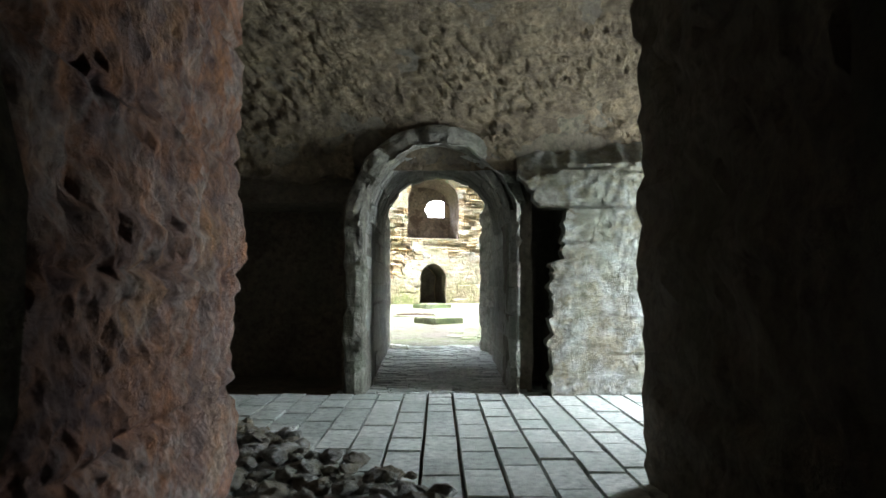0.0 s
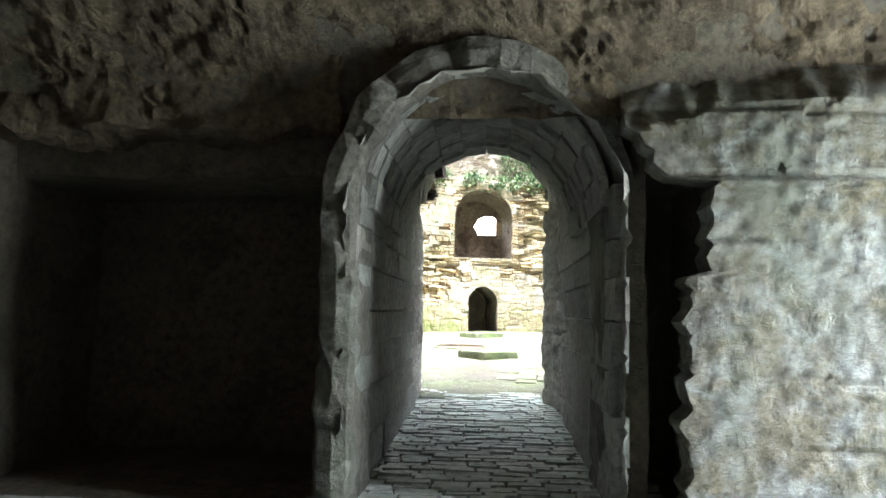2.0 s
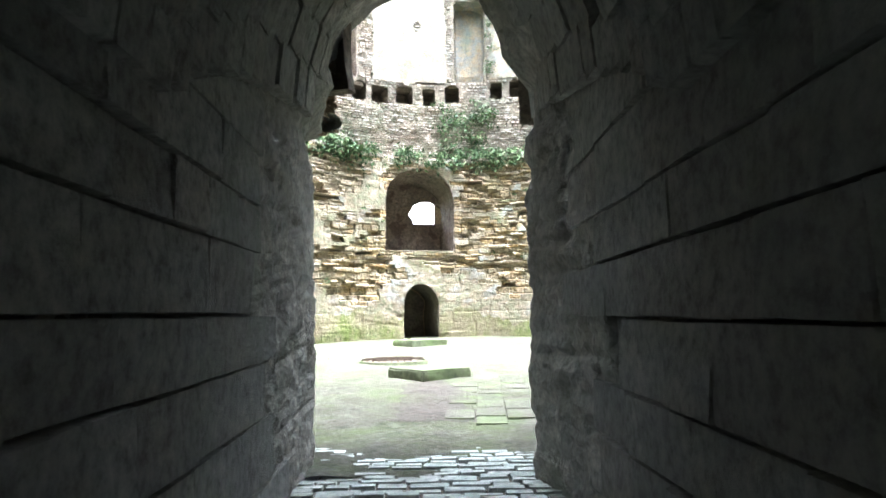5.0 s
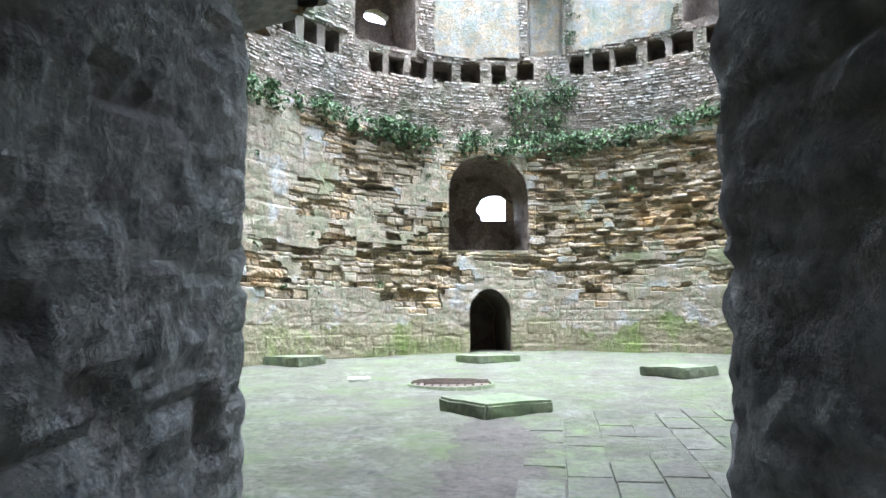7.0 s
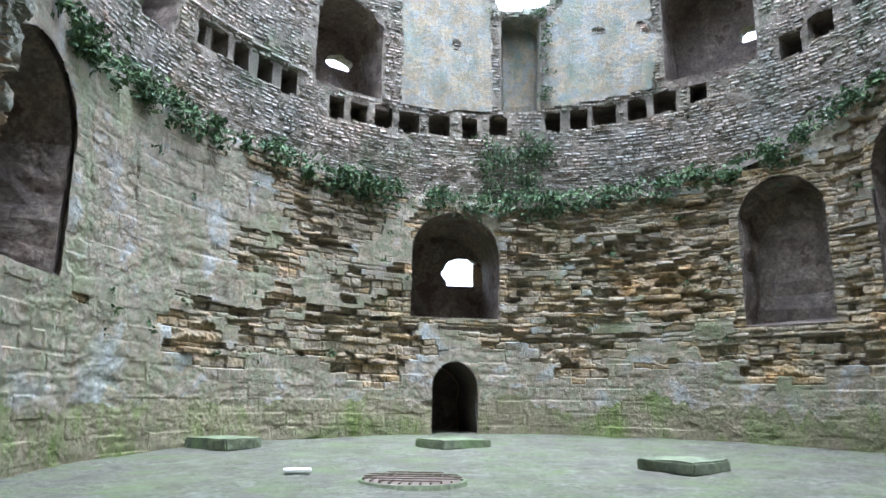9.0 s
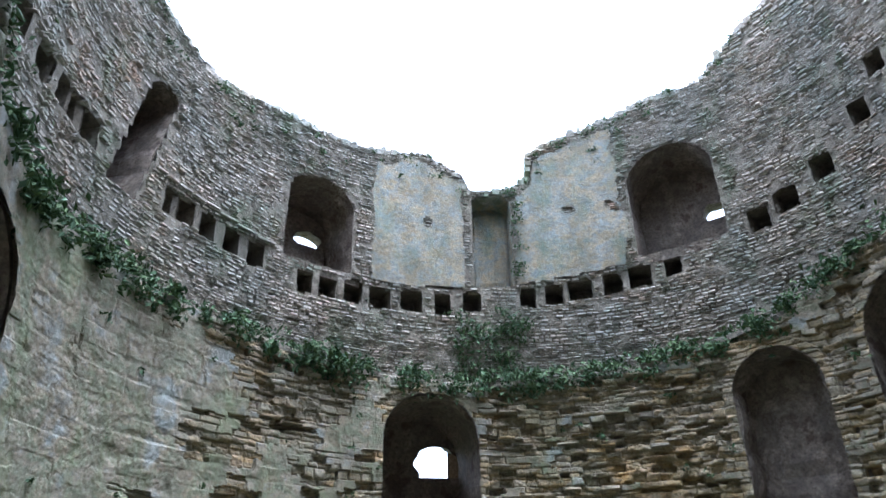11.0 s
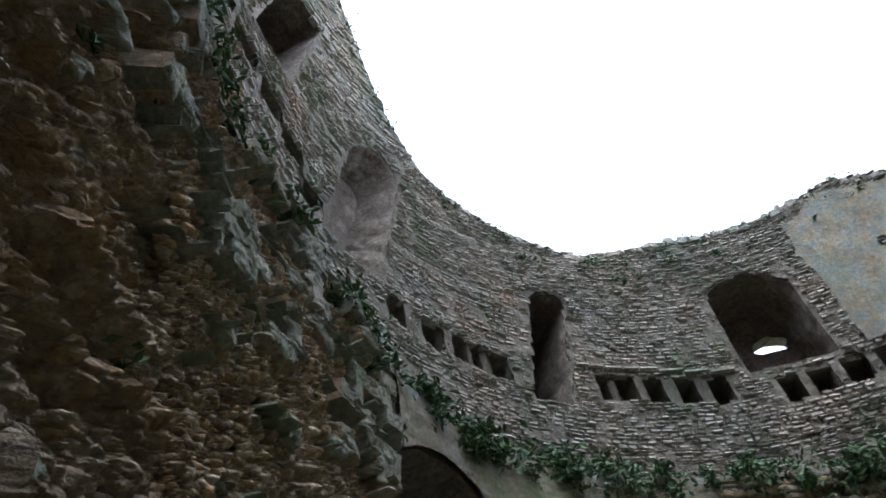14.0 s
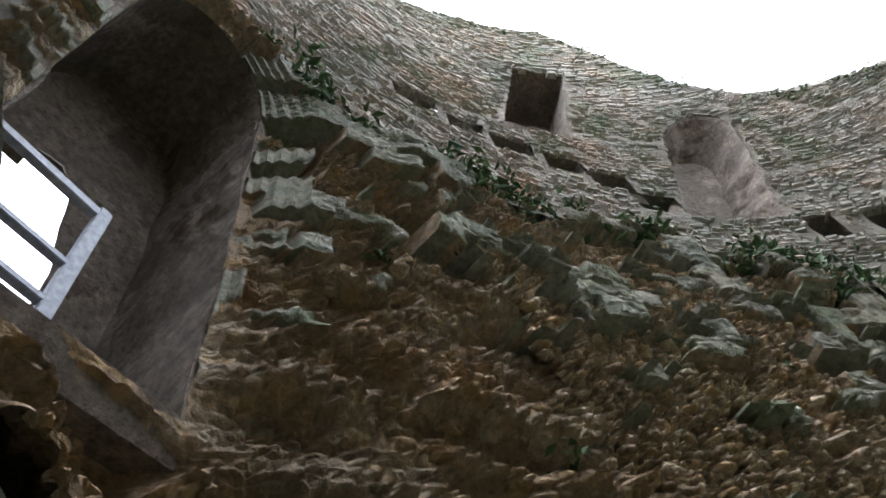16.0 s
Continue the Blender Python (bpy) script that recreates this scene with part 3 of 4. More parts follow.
def worn(s, a, z):
    """Above 0 the face of the wall has weathered away here."""
    k = 0.55 * noise.noise((s * 0.4, z * 0.6, 2.2)) + 0.6 * noise.noise((s * 0.85, z * 1.5, 8.1)) + 0.35 * noise.noise((s * 2.2, z * 4.0, 5.5)) + 0.06
    k -= 1.0 * max(0.0, min(1.0, (2.2 - z + 0.5 * noise.noise((s * 0.5, 3, 3))) / 0.8))
    k -= 0.6 * max(0.0, min(1.0, (a - 154) / 10))
    k += 0.16 * max(0.0, 1 - abs(a - 125) / 22) + 0.2 * max(0.0, 1 - abs(a - 78) / 30)
    k += 0.15 * (a < 60) - 0.25 * max(0.0, 1 - abs(a - 97) / 4) * (z > 4.6)
    return k


def stone_of(s, z):
    """Course, stone, and the stone's extent along and up the wall."""
    zz = z + 0.05 * noise.noise((s * 0.45, z * 0.3, 3.3)) * min(1.0, z)
    k = max(0, min(len(COURSES) - 2, int(np.searchsorted(COURSES, zz, side="right")) - 1))
    ln = (0.5 if zz < 1.5 else 0.2) + 0.4 * spread(3, k)
    i = math.floor(s / ln + spread(9, k))
    s0 = (i - spread(9, k)) * ln
    return k, i, s0, s0 + ln, COURSES[k], COURSES[k + 1], zz


LA0, LA1, LSA, LSZ = 8.0, 195.0, 0.23, 0.027
bv, bid, bkind, stones_out = [], {}, {}, {}


def relief(i, j):
    if (i, j) not in bid:
        a = LA0 + i * LSA
        lim = table(LEDGE, a)
        z = min(-0.1 + j * LSZ, lim)
        s = radians(a) * R
        bend = min(1.0, max(0.0, z - 1.2))
        s += bend * 0.07 * noise.noise((s * 1.6, z * 2.4, 1.1)) + bend * 0.03 * noise.noise((s * 5, z * 6, 1.1))
        k, n, s0, s1, z0, z1, zz = stone_of(s, z + bend * (0.05 * noise.noise((s * 1.9, z * 1.5, 6.1)) + 0.02 * noise.noise((s * 6, z * 5, 6.1))))
        e = worn((s0 + s1) / 2, math.degrees((s0 + s1) / 2 / R), (z0 + z1) / 2) + 0.25 * (spread(n, k, 4) - 0.5)
        h = spread(n, k)
        p = Vector(at(a, R, z))
        rim = min(min(zz - z0, z1 - zz), min(s - s0, s1 - s)) + 0.012 * noise.noise(p * 7)
        joint = max(0.0, min(1.0, 1 - rim / 0.03))
        d = 0.12 + 0.02 * noise.noise(p * 1.3) + 0.012 * noise.noise(p * 6) + 0.006 * noise.noise(p * 19)
        near = any(o.inside(a, z, R, 0.22) for o in (DOOR, WINDOW, NICHE_L, NICHE_R, NICHE_R2))
        if e > 0:
            t = min(1.0, e / 0.3) * (0.25 if near else 1.0)
            d -= t * (0.02 + 0.2 * h ** 1.5) + joint * (0.025 + 0.03 * h) + t * (0.16 * max(0.0, noise.noise(p * 1.5)) + 0.05 * noise.noise(Vector((p.x * 3, p.y * 3, p.z * 8))) + 0.03 * noise.noise(p * 14))
            if h < 0.42 and t > 0.6 and not near:
                stones_out[k, n] = (s0, s1, z0, z1)
        else:
            kc = math.floor((z + 0.04 * noise.noise((s * 0.3, 1.5, 3.3))) / 0.31)
            u, w = (s / 0.62 + spread(5, kc) + 0.12 * noise.noise((kc * 1.7, s, 0.5))) % 1.0 * 0.62, (z + 0.04 * noise.noise((s * 0.3, 1.5, 3.3))) % 0.31
            seam = max(0.0, 1 - min(abs(u - 0.03), abs(w - 0.03)) / 0.05) * max(0.0, min(1.0, 0.35 + 1.8 * noise.noise(p * 0.8)))
            d -= seam * 0.009 - 0.02 * (spread(math.floor(s / 0.62 + spread(5, kc)), kc, 3) - 0.5) + 0.05 * max(0.0, noise.noise(Vector((p.x * 2.2, p.y * 2.2, p.z * 5))) - 0.25)
        d *= min(1.0, (lim - z) / 0.08 + 0.5)
        bid[i, j] = len(bv)
        bkind[i, j] = 1 if e > 0.02 else 2 if z < 1.15 + 0.5 * noise.noise((a * 0.08, 2, 7)) + 0.25 * noise.noise((a * 0.5, z, 7)) else 0
        bv.append(at(a, r_low(a) + 0.03 - d, z))
    return bid[i, j]


def submesh(name, verts, faces, mat):
    """The given faces with only the points that they use."""
    use, pts, out = {}, [], []
    for f_ in faces:
        row = []
        for q in f_:
            if q not in use:
                use[q] = len(pts)
                pts.append(verts[q])
            row.append(use[q])
        out.append(row)
    return mesh_from(name, pts, out, mat)


bf = ([], [], [])
LOW_SEEN = (DOOR, WINDOW, NICHE_L, NICHE_R, NICHE_R2)
for i in range(int((LA1 - LA0) / LSA)):
    a = LA0 + (i + 0.5) * LSA
    lim = table(LEDGE, a)
    for j in range(int(9.0 / LSZ)):
        z = -0.1 + (j + 0.5) * LSZ
        if z < lim and not any(o.inside(a, z, R) for o in LOW_SEEN):
            q = (relief(i, j), relief(i + 1, j), relief(i + 1, j + 1), relief(i, j + 1))
            bf[bkind[i, j]].append(q)
child("facing", submesh("facing", bv, bf[0], FACING), wall_low, "grey-green ashlar facing, broken away in patches")
child("core_strata", submesh("core_strata", bv, bf[1], CORE), wall_low, "eroded yellow sandstone layers with dark gaps")
child("damp_facing", submesh("damp_facing", bv, bf[2], DAMP), wall_low, "green algae-stained lower courses")
core_near = []
for (k, n), (s0, s1, z0, z1) in stones_out.items():
    a0, a1 = math.degrees(s0 / R), math.degrees(s1 / R)
    if 58 < a0 < 165 and 2.0 < z0 < 6.0 and len(core_near) < 290 and spread(n, k, 6) < 0.3 and z1 - z0 < 0.2 and not blocked(a0, a1, (z0 + z1) / 2, R, LOW_OPEN, 0.15):
        out = 0.08 + 0.09 * spread(n, k, 7)
        core_near.append((a0 + 0.1, a1 - 0.1, z0 + 0.01, z1 - 0.012, R - out, R + 0.2, min(0.03, (z1 - z0) * 0.25), 0.03))
# plain courses on the side that stays behind the way in
back = Soup()
z = -0.05
while z < 9.6:
    h = rng.uniform(0.2, 0.4)
    a = 255 + rng.uniform(0, 3)
    while a < 368:
        da = math.degrees(rng.uniform(0.4, 0.9) / R)
        if z + h < table(LEDGE, a) and not blocked(a, a + da, z + h / 2, r_low(a), LOW_OPEN):
            back.stone(a, a + da, z, z + h, r_low(a) - 0.08, r_low(a) + 0.12, 0.012, 0.02)
        a += da
    z += h
back.object("back_courses", FACING, wall_low, "grey ashlar beside the entrance")
# the broken core beside the entrance, as deep craggy relief
gv, gf, gi = [], [], {}
GA0, GA1, GSA, GSZ = 194.5, 256.0, 0.15, 0.022


def firm_at(a, z):
    """Above 0 the smooth facing still stands before the broken core."""
    p = Vector(at(a, 6.0, z))
    k = 0.7 * noise.noise(p * 0.75) + 0.85 * noise.noise(Vector((p.x * 1.9, p.y * 1.9, z * 2.6))) + 0.4 * noise.noise(p * 5) + 0.15 * noise.noise(p * 13)
    up = z - (table(LEDGE, a) - 2.3 if a < 242.5 else 5.6)
    k += max(-0.4, min(0.3, up * 0.45)) + 0.75 * max(0.0, 1 - (a - GA0) / 9) - 0.1
    k += 1.1 * max(0.0, 1.3 - z)
    if RAILED.inside(a, z, r_low(a), 0.5):
        k += 0.5
    k += 0.55 * (noise.cell(Vector((a * 0.31 + 0.5 * (int(z / 0.27) % 2), z / 0.27, 4.5))) - 0.5)
    return k


def crag(i, j):
    if (i, j) not in gi:
        a, z = GA0 + i * GSA, -0.1 + j * GSZ
        lim = table(LEDGE, a)
        z = min(z, lim)
        p = Vector(at(a, r_low(a), z))
        k = firm_at(a, z)
        q = Vector((p.x, p.y, z * 1.6)) + Vector((1, 1, 1)) * 0.12 * noise.noise(p * 3)
        d, _ = noise.voronoi(q * 8.5)
        d2, _ = noise.voronoi(q * 3.1 + Vector((3, 3, 3)))
        pebble = math.sqrt(min(1.0, (d[1] - d[0]) * 2.2))
        stones = 0.1 * pebble + 0.12 * math.sqrt(min(1.0, (d2[1] - d2[0]) * 1.6)) * max(0.0, min(1.0, noise.noise(p * 1.4) * 4))
        lay = 0.22 * noise.noise(Vector((p.x * 0.9, p.y * 0.9, z * 4.5))) * max(0.0, min(1.0, (a - 222) / 12)) + 0.06 * noise.noise(Vector((p.x * 1.2, p.y * 1.2, z * 7)))
        hole = -1.25 * max(0.0, noise.noise(Vector((p.x * 1.3, p.y * 1.3, z * 2.4)) + Vector((5, 1, 9))) - 0.22)
        core_d = 0.03 + 0.14 * noise.noise(p * 0.8) + stones + lay + max(-0.45, hole) - 0.16 * max(0.0, 1 - abs(k + 0.12) / 0.12) + 0.03 * noise.noise(p * 16)
        course = -0.03 * max(0.0, noise.noise(p * 2.3) + 0.25) if (z + 0.06 * noise.noise(p * 1.1)) % 0.27 < 0.036 or (a * 1.0 + 1.7 * (int(z / 0.27) % 2)) % 3.4 < 0.22 else 0.0
        block = noise.cell(Vector((a * 0.31 + 0.5 * (int(z / 0.27) % 2), z / 0.27, 4.5)))
        face_d = 0.27 + 0.07 * (block - 0.5) - 0.022 * max(0.0, 1 - abs((z * 7.3 + 2.0 * noise.noise(p * 0.9)) % 1.0 - 0.5) / 0.16) * max(0.0, min(1.0, 3 * noise.noise(p * 1.7))) + 0.02 * noise.noise(p * 2.2) + 0.012 * noise.noise(p * 7) + 0.022 * noise.noise(p * 17) + course - 0.05 * max(0.0, 0.25 - k) / 0.25
        if block < 0.13 and z > 1.6:
            face_d -= 0.4 + 0.08 * noise.noise(p * 5)
        w = max(0.0, min(1.0, (k + 0.02) / 0.05))
        edge = min(1.0, (a - GA0) / 3, (GA1 - a) / 2, (lim - z) / 0.1 + 0.6)
        for g_ in (0.06, 0.14, 0.22, 0.3):
            if RAILED.inside(a, z, r_low(a), g_):
                edge = min(edge, g_ * 2.6)
                break
        gi[i, j] = len(gv)
        gv.append(at(a, r_low(a) + 0.03 - edge * max(-0.4, core_d * (1 - w) + face_d * w), z))
    return gi[i, j]


gf2 = []
for i in range(int((GA1 - GA0) / GSA)):
    for j in range(int(9.6 / GSZ)):
        a, z = GA0 + (i + 0.5) * GSA, -0.1 + (j + 0.5) * GSZ
        if z < table(LEDGE, a) and not any(o.inside(a, z, r_low(a)) for o in LOW_OPEN):
            (gf2 if firm_at(a, z) > 0.005 else gf).append((crag(i, j), crag(i + 1, j), crag(i + 1, j + 1), crag(i, j + 1)))
child("broken_core", submesh("broken_core", gv, gf, CRAG), wall_low, "craggy ochre and grey broken wall core")
child("old_facing", submesh("old_facing", gv, gf2, OLDFACE), wall_low, "weathered grey facing left standing before the core")

# field stones and broken shelves standing out of the core
rub, shelves = Soup(), []
for _ in range(16000):
    a, z = rng.uniform(198, 240), rng.uniform(0.8, 7.0)
    if noise.noise((a * 0.1, z * 0.55, 5)) + 0.5 * noise.noise((a * 0.5, z * 2.0, 5)) < -0.12 + 0.5 * max(0.0, (a - 226) / 14):
        continue
    if z > table(LEDGE, a) - 0.5 or firm_at(a, z) > -0.04 or any(o.inside(a, z, r_low(a), 0.15) for o in LOW_OPEN):
        continue
    sz = rng.uniform(0.013, 0.03) * rng.choice((1, 1, 1, 1, 1.5, 2.2)) * (1 if a < 225 else 0.75)
    rub.boulder(a, z, r_low(a) - 0.06 - 0.08 * noise.noise((a * 0.2, z, 1)), sz * rng.uniform(1.0, 1.9), sz * rng.uniform(0.6, 1.0), 0.05 + sz * rng.uniform(0.6, 1.4))
rub.object("field_stones", RUBBLE, wall_low, "small rubble stones in the broken core", "stuff", True)
while len(shelves) < 140:
    a, z = rng.uniform(199, 233), rng.uniform(2.2, 7.8)
    k = firm_at(a, z)
    if -0.12 < k < 0.14 and z < table(LEDGE, a) - 0.15 and not RAILED.inside(a, z, r_low(a), 0.4):
        w, h = rng.uniform(0.1, 0.32), rng.uniform(0.03, 0.07)
        da = math.degrees(w / R)
        shelves.append((a, a + da, z, z + h, r_low(a) - rng.uniform(0.16, 0.32), r_low(a) + 0.2, 0.014, 0.06))

# ---------- masonry of the upper wall ----------


def plaster_at(a, z):
    a %= 360
    t = table(RING, a)
    if z < t + 0.45 or z > table(TOP, a) - 0.35 - 0.3 * noise.noise((a * 0.2, 1, 1)):
        return False
    e = 1.6 * noise.noise((z * 1.3, a * 0.02, 4)) + 0.7 * noise.noise((z * 5, 2, 4))
    return (65.2 < a + e < 86.2 or 96.8 < a - e * 0.5 < 115.0) and noise.noise((a * 0.13, z * 0.9, 9)) > -0.62


bricks = Soup()
z = 6.2
while z < 22.7:
    h = rng.uniform(0.05, 0.11) * (1 if z < 15 else 1.4)
    a = rng.uniform(0, 3)
    end = a + 360
    while a < end - 1:
        far = 255 < a % 360 or a % 360 < 10
        w = rng.uniform(0.09, 0.27) * (3 if far else 1 if z < 15 else 1.5)
        da = math.degrees(w / RU)
        am, zm = a + da / 2, z + h / 2
        if table(LEDGE, am) - 0.05 < zm < table(TOP, am) + 0.05 * noise.noise((am, 1, 1)) and rng.random() > 0.1 and not plaster_at(am, zm) \
                and not blocked(a, a + da, zm, r_up(am), UP_OPEN + JOISTS, 0.0):
            out = rng.uniform(0.0, 0.045) + 0.045 * noise.noise((am * 0.5, zm * 2, 3))
            bricks.stone(a + 0.04, a + da - 0.04, z + 0.006, z + h - 0.008, r_up(am) - out - 0.01, r_up(am) + 0.12, min(0.02, h * 0.22), 0.018)
        a += da
    z += h
# ragged stones along the wall's head
for i in range(1500):
    a = rng.uniform(0, 360)
    zt = table(TOP, a)
    w = math.degrees(rng.uniform(0.1, 0.25) / RU)
    bricks.stone(a, a + w, zt - 0.15, zt + abs(rng.gauss(0, 0.06)), r_up(a) - rng.uniform(-0.1, 0.05), r_up(a) + 0.5, 0.02, 0.02)
bricks.object("brick_courses", BRICK, wall_up, "thin brick and rubble courses")
# thin string course over the joist holes
string = Soup()
a = 128.0
while a < 158.5:
    w = math.degrees(rng.uniform(0.3, 0.6) / RU)
    if not blocked(a, a + w, table(RING, a) + 0.5, RU, UP_OPEN):
        string.stone(a, a + w - 0.05, table(RING, a) + 0.45, table(RING, a) + 0.53, RU - 0.1, RU + 0.1, 0.015, 0.01)
    a += w
string.object("string_course", BRICK, wall_up, "thin projecting stone course")
pv, pf, pid = [], [], {}
for i in range(640, 1160):
    for j in range(0, 80):
        a, z = i * 0.1, 8.6 + j * 0.07
        if plaster_at(a + 0.05, z + 0.035) and not any(o.inside(a, z, RU, 0.03) for o in UP_OPEN + JOISTS):
            q = []
            for di, dj in ((0, 0), (1, 0), (1, 1), (0, 1)):
                k = (i + di, j + dj)
                if k not in pid:
                    aa, zz = k[0] * 0.1, 8.6 + k[1] * 0.07
                    pid[k] = len(pv)
                    pv.append(at(aa, RU - 0.05 + 0.02 * noise.noise((aa * 0.3, zz, 2)), zz))
                q.append(pid[k])
            pf.append(tuple(q))
child("plaster", mesh_from("plaster", pv, pf, PLASTER, True), wall_up, "pale weathered plaster")

def slab_mesh(name, lo, hi, mat, rough=0.03, cell=0.14, strata=0.0):
    """A wall slab: a box cut into cells, its faces moved by noise."""
    bm = bmesh.new()
    box_bm(lo, hi, 0, bm)
    for ax in range(3):
        n = int((hi[ax] - lo[ax]) / cell)
        for i in range(1, n):
            co = [0, 0, 0]
            no = [0, 0, 0]
            co[ax], no[ax] = lo[ax] + (hi[ax] - lo[ax]) * i / n, 1
            bmesh.ops.bisect_plane(bm, geom=bm.verts[:] + bm.edges[:] + bm.faces[:], plane_co=co, plane_no=no)
    for q in bm.verts:
        q.co += Vector((noise.noise(q.co * 2.1), noise.noise(q.co * 2.1 + Vector((7, 0, 0))), noise.noise(q.co * 2.1 + Vector((0, 9, 0))))) * rough + q.co.normalized() * 0
        q.co += Vector((noise.noise(q.co * 6.3), noise.noise(q.co * 6.3 + Vector((3, 0, 0))), noise.noise(q.co * 6.3 + Vector((0, 5, 0))))) * rough * 0.5
        if strata:
            inward = Vector(((lo[0] + hi[0]) / 2 - q.co.x, (lo[1] + hi[1]) / 2 - q.co.y, 0)).normalized()
            w = 0.5 * noise.noise(Vector((q.co.x * 1.3, q.co.y * 1.3, q.co.z * 4.1))) + 0.6 * noise.noise(Vector((q.co.x * 4, q.co.y * 6, q.co.z * 2.2))) + 0.8 * noise.noise(q.co * 13) + 0.5 * noise.noise(q.co * 24)
            w += 0.9 * (1.0 if (q.co.z + 0.05 * noise.noise(q.co * 2)) % 0.62 < 0.05 else 0.0) - 0.6 * (1.18 < q.co.z < 1.46)
            q.co += inward * strata * w
    bmesh.ops.recalc_face_normals(bm, faces=bm.faces)
    me = bpy.data.meshes.new(name)
    bm.to_mesh(me)
    bm.free()
    me.materials.append(mat)
    return me


# ---------- passage, entrance room and dark corridor ----------
PY0, PY1 = 7.9, 13.75


def p_spring(y):
    return 1.95 + 0.95 * max(0.0, (y - 10.0) / (PY1 - 10.0)) ** 0.6


def p_half(y):
    return 0.82 + 0.12 * (y - PY0) / (PY1 - PY0)


def p_rise(y):
    return 0.87 + 0.6 * max(0.0, (y - 10.0) / (PY1 - 10.0))


passage = thing("wall_passage", "vaulted stone passage with worn grey blocks", "passage", "structure")
v, f, m = [], [], 0


def fine_profile(hw, spring, crown):
    return [(-hw, spring * i / 60) for i in range(60)] + [(-hw * math.cos(math.pi * i / 30), spring + (crown - spring) * math.sin(math.pi * i / 30)) for i in range(31)] + [(hw, spring * i / 60) for i in range(59, -1, -1)]


rows = 0
y = PY0 - 0.15
while y < 14.87:
    c = max(0.0, (y - PY1) / 1.1)
    ye = min(y, PY1)
    pr = fine_profile(p_half(ye) + (0.06 if y > 11.3 else 0.1) + 0.1 * c, p_spring(ye) + 0.3 * c, p_spring(ye) + p_rise(ye) + 0.04 + 0.2 * c)
    m = len(pr)
    rows += 1
    rag = 0.35 + 0.8 * max(0.0, min(1.0, (y - 11.0) / 1.5))
    rag_y = rag
    for x, z in pr:
        side = 1 if x > 0 else -1
        rag = rag_y * (0.6 if side < 0 else 1.0)
        q = Vector((x, y, z))
        if (z + 0.05 * noise.noise(q * 0.8)) % 0.47 < 0.035:
            rag *= 0.75
            pit = 0.022
        else:
            pit = 0.16 * max(0.0, noise.noise(Vector((x * 3.5, y * 3.5, z * 5.5))) - 0.32) + 0.02 * noise.noise(q * 15)
        d = -pit + rag * (0.04 * noise.noise(q * 1.4) + 0.015 * abs(noise.noise(q * 3.3)) + 0.022 * noise.noise(q * 8) + 0.03 * noise.noise(Vector((x * 3, y * 3, z * 9)))) + 0.035
        cr = max(0.0, (y - 13.3) / 1.1)
        wide = 1.5 * cr ** 1.2 if side > 0 else 1.85 * c * c * max(0.0, min(1.0, (3.05 - z) / 0.5))
        xx = x + side * wide if abs(x) > 0.02 else x
        lip = max(0.0, 1 - abs(y - (13.1 if side > 0 else 13.75)) / 0.7)
        if side > 0:
            xx -= lip * (0.3 * max(0.0, min(1.0, (z - 2.9) / 0.25)) * min(1.0, abs(x) / 0.4) + 0.19 * max(0.0, min(1.0, (2.9 - z) / 0.3)))
            xx += 0.05 * max(0.0, 1 - abs(y - 12.4) / 1.0) * max(0.0, 1 - abs(z - 2.2) / 0.6)
        else:
            xx += lip * (0.2 * max(0.0, 1 - abs(z - 3.25) / 0.3) - 0.12 * max(0.0, 1 - abs(z - 2.75) / 0.3))
        v.append((xx * (1 - d / max(0.5, abs(x))) if abs(x) > 0.3 else xx, y, z - (d if z > p_spring(ye) + 0.5 else 0.0)))
    y += 0.05
for i in range(rows - 1):
    for j in range(m - 1):
        k = i * m + j
        f.append((k, k + 1, k + m + 1, k + m))
child("wall_core", mesh_from("passage_core", v, f, PASSR), passage)
blocks = Soup()
for side in (-1, 1):
    z = 0.0
    while z < 2.9:
        h = rng.uniform(0.24, 0.38)
        y = PY0 + rng.uniform(-0.1, 0.1)
        y_end = 11.4 + 0.5 * rng.uniform(-1, 1)
        while y < y_end:
            w = rng.uniform(0.35, 0.85)
            if z + h / 2 < p_spring(y) + 0.1:
                blocks.flat((side * (p_half(y + w / 2) + 0.05), y, z), (0, 1, 0), (0, 0, 1), (-side, 0, 0), w - 0.003, h - 0.003, 0.008, 0.05 + rng.uniform(-0.012, 0.012), 0.012)
            y += w
        z += h
blocks.pieces("block", PASS_OB, passage)
blocks = Soup()
for i in range(26):
    y = PY0 + 0.05 + i * 0.21
    for j in range(12):
        t0, t1 = math.pi * j / 12, math.pi * (j + 1) / 12
        if rng.random() < 0.12:
            continue
        sp = p_spring(y)
        p = []
        for rr_, oo in ((0.95 + rng.uniform(-0.03, 0.015), 0.005), (1.02, 0.0)):
            for yy, tt in ((y + oo, t0 + oo), (y + 0.2 - oo, t0 + oo), (y + 0.2 - oo, t1 - oo), (y + oo, t1 - oo)):
                p.append((-p_half(y) * rr_ * math.cos(tt), yy, sp + p_rise(y) * rr_ * math.sin(tt)))
        blocks.block(p)
blocks.pieces("vault_stone", PASS_OB, passage)

room = thing("wall_room", "dark vaulted entrance room of rough stone", "room", "structure")
RX0, RX1, RY0, RY1 = -3.6, 3.7, 2.75, 7.9
# back wall with the arch through it, seen from the room


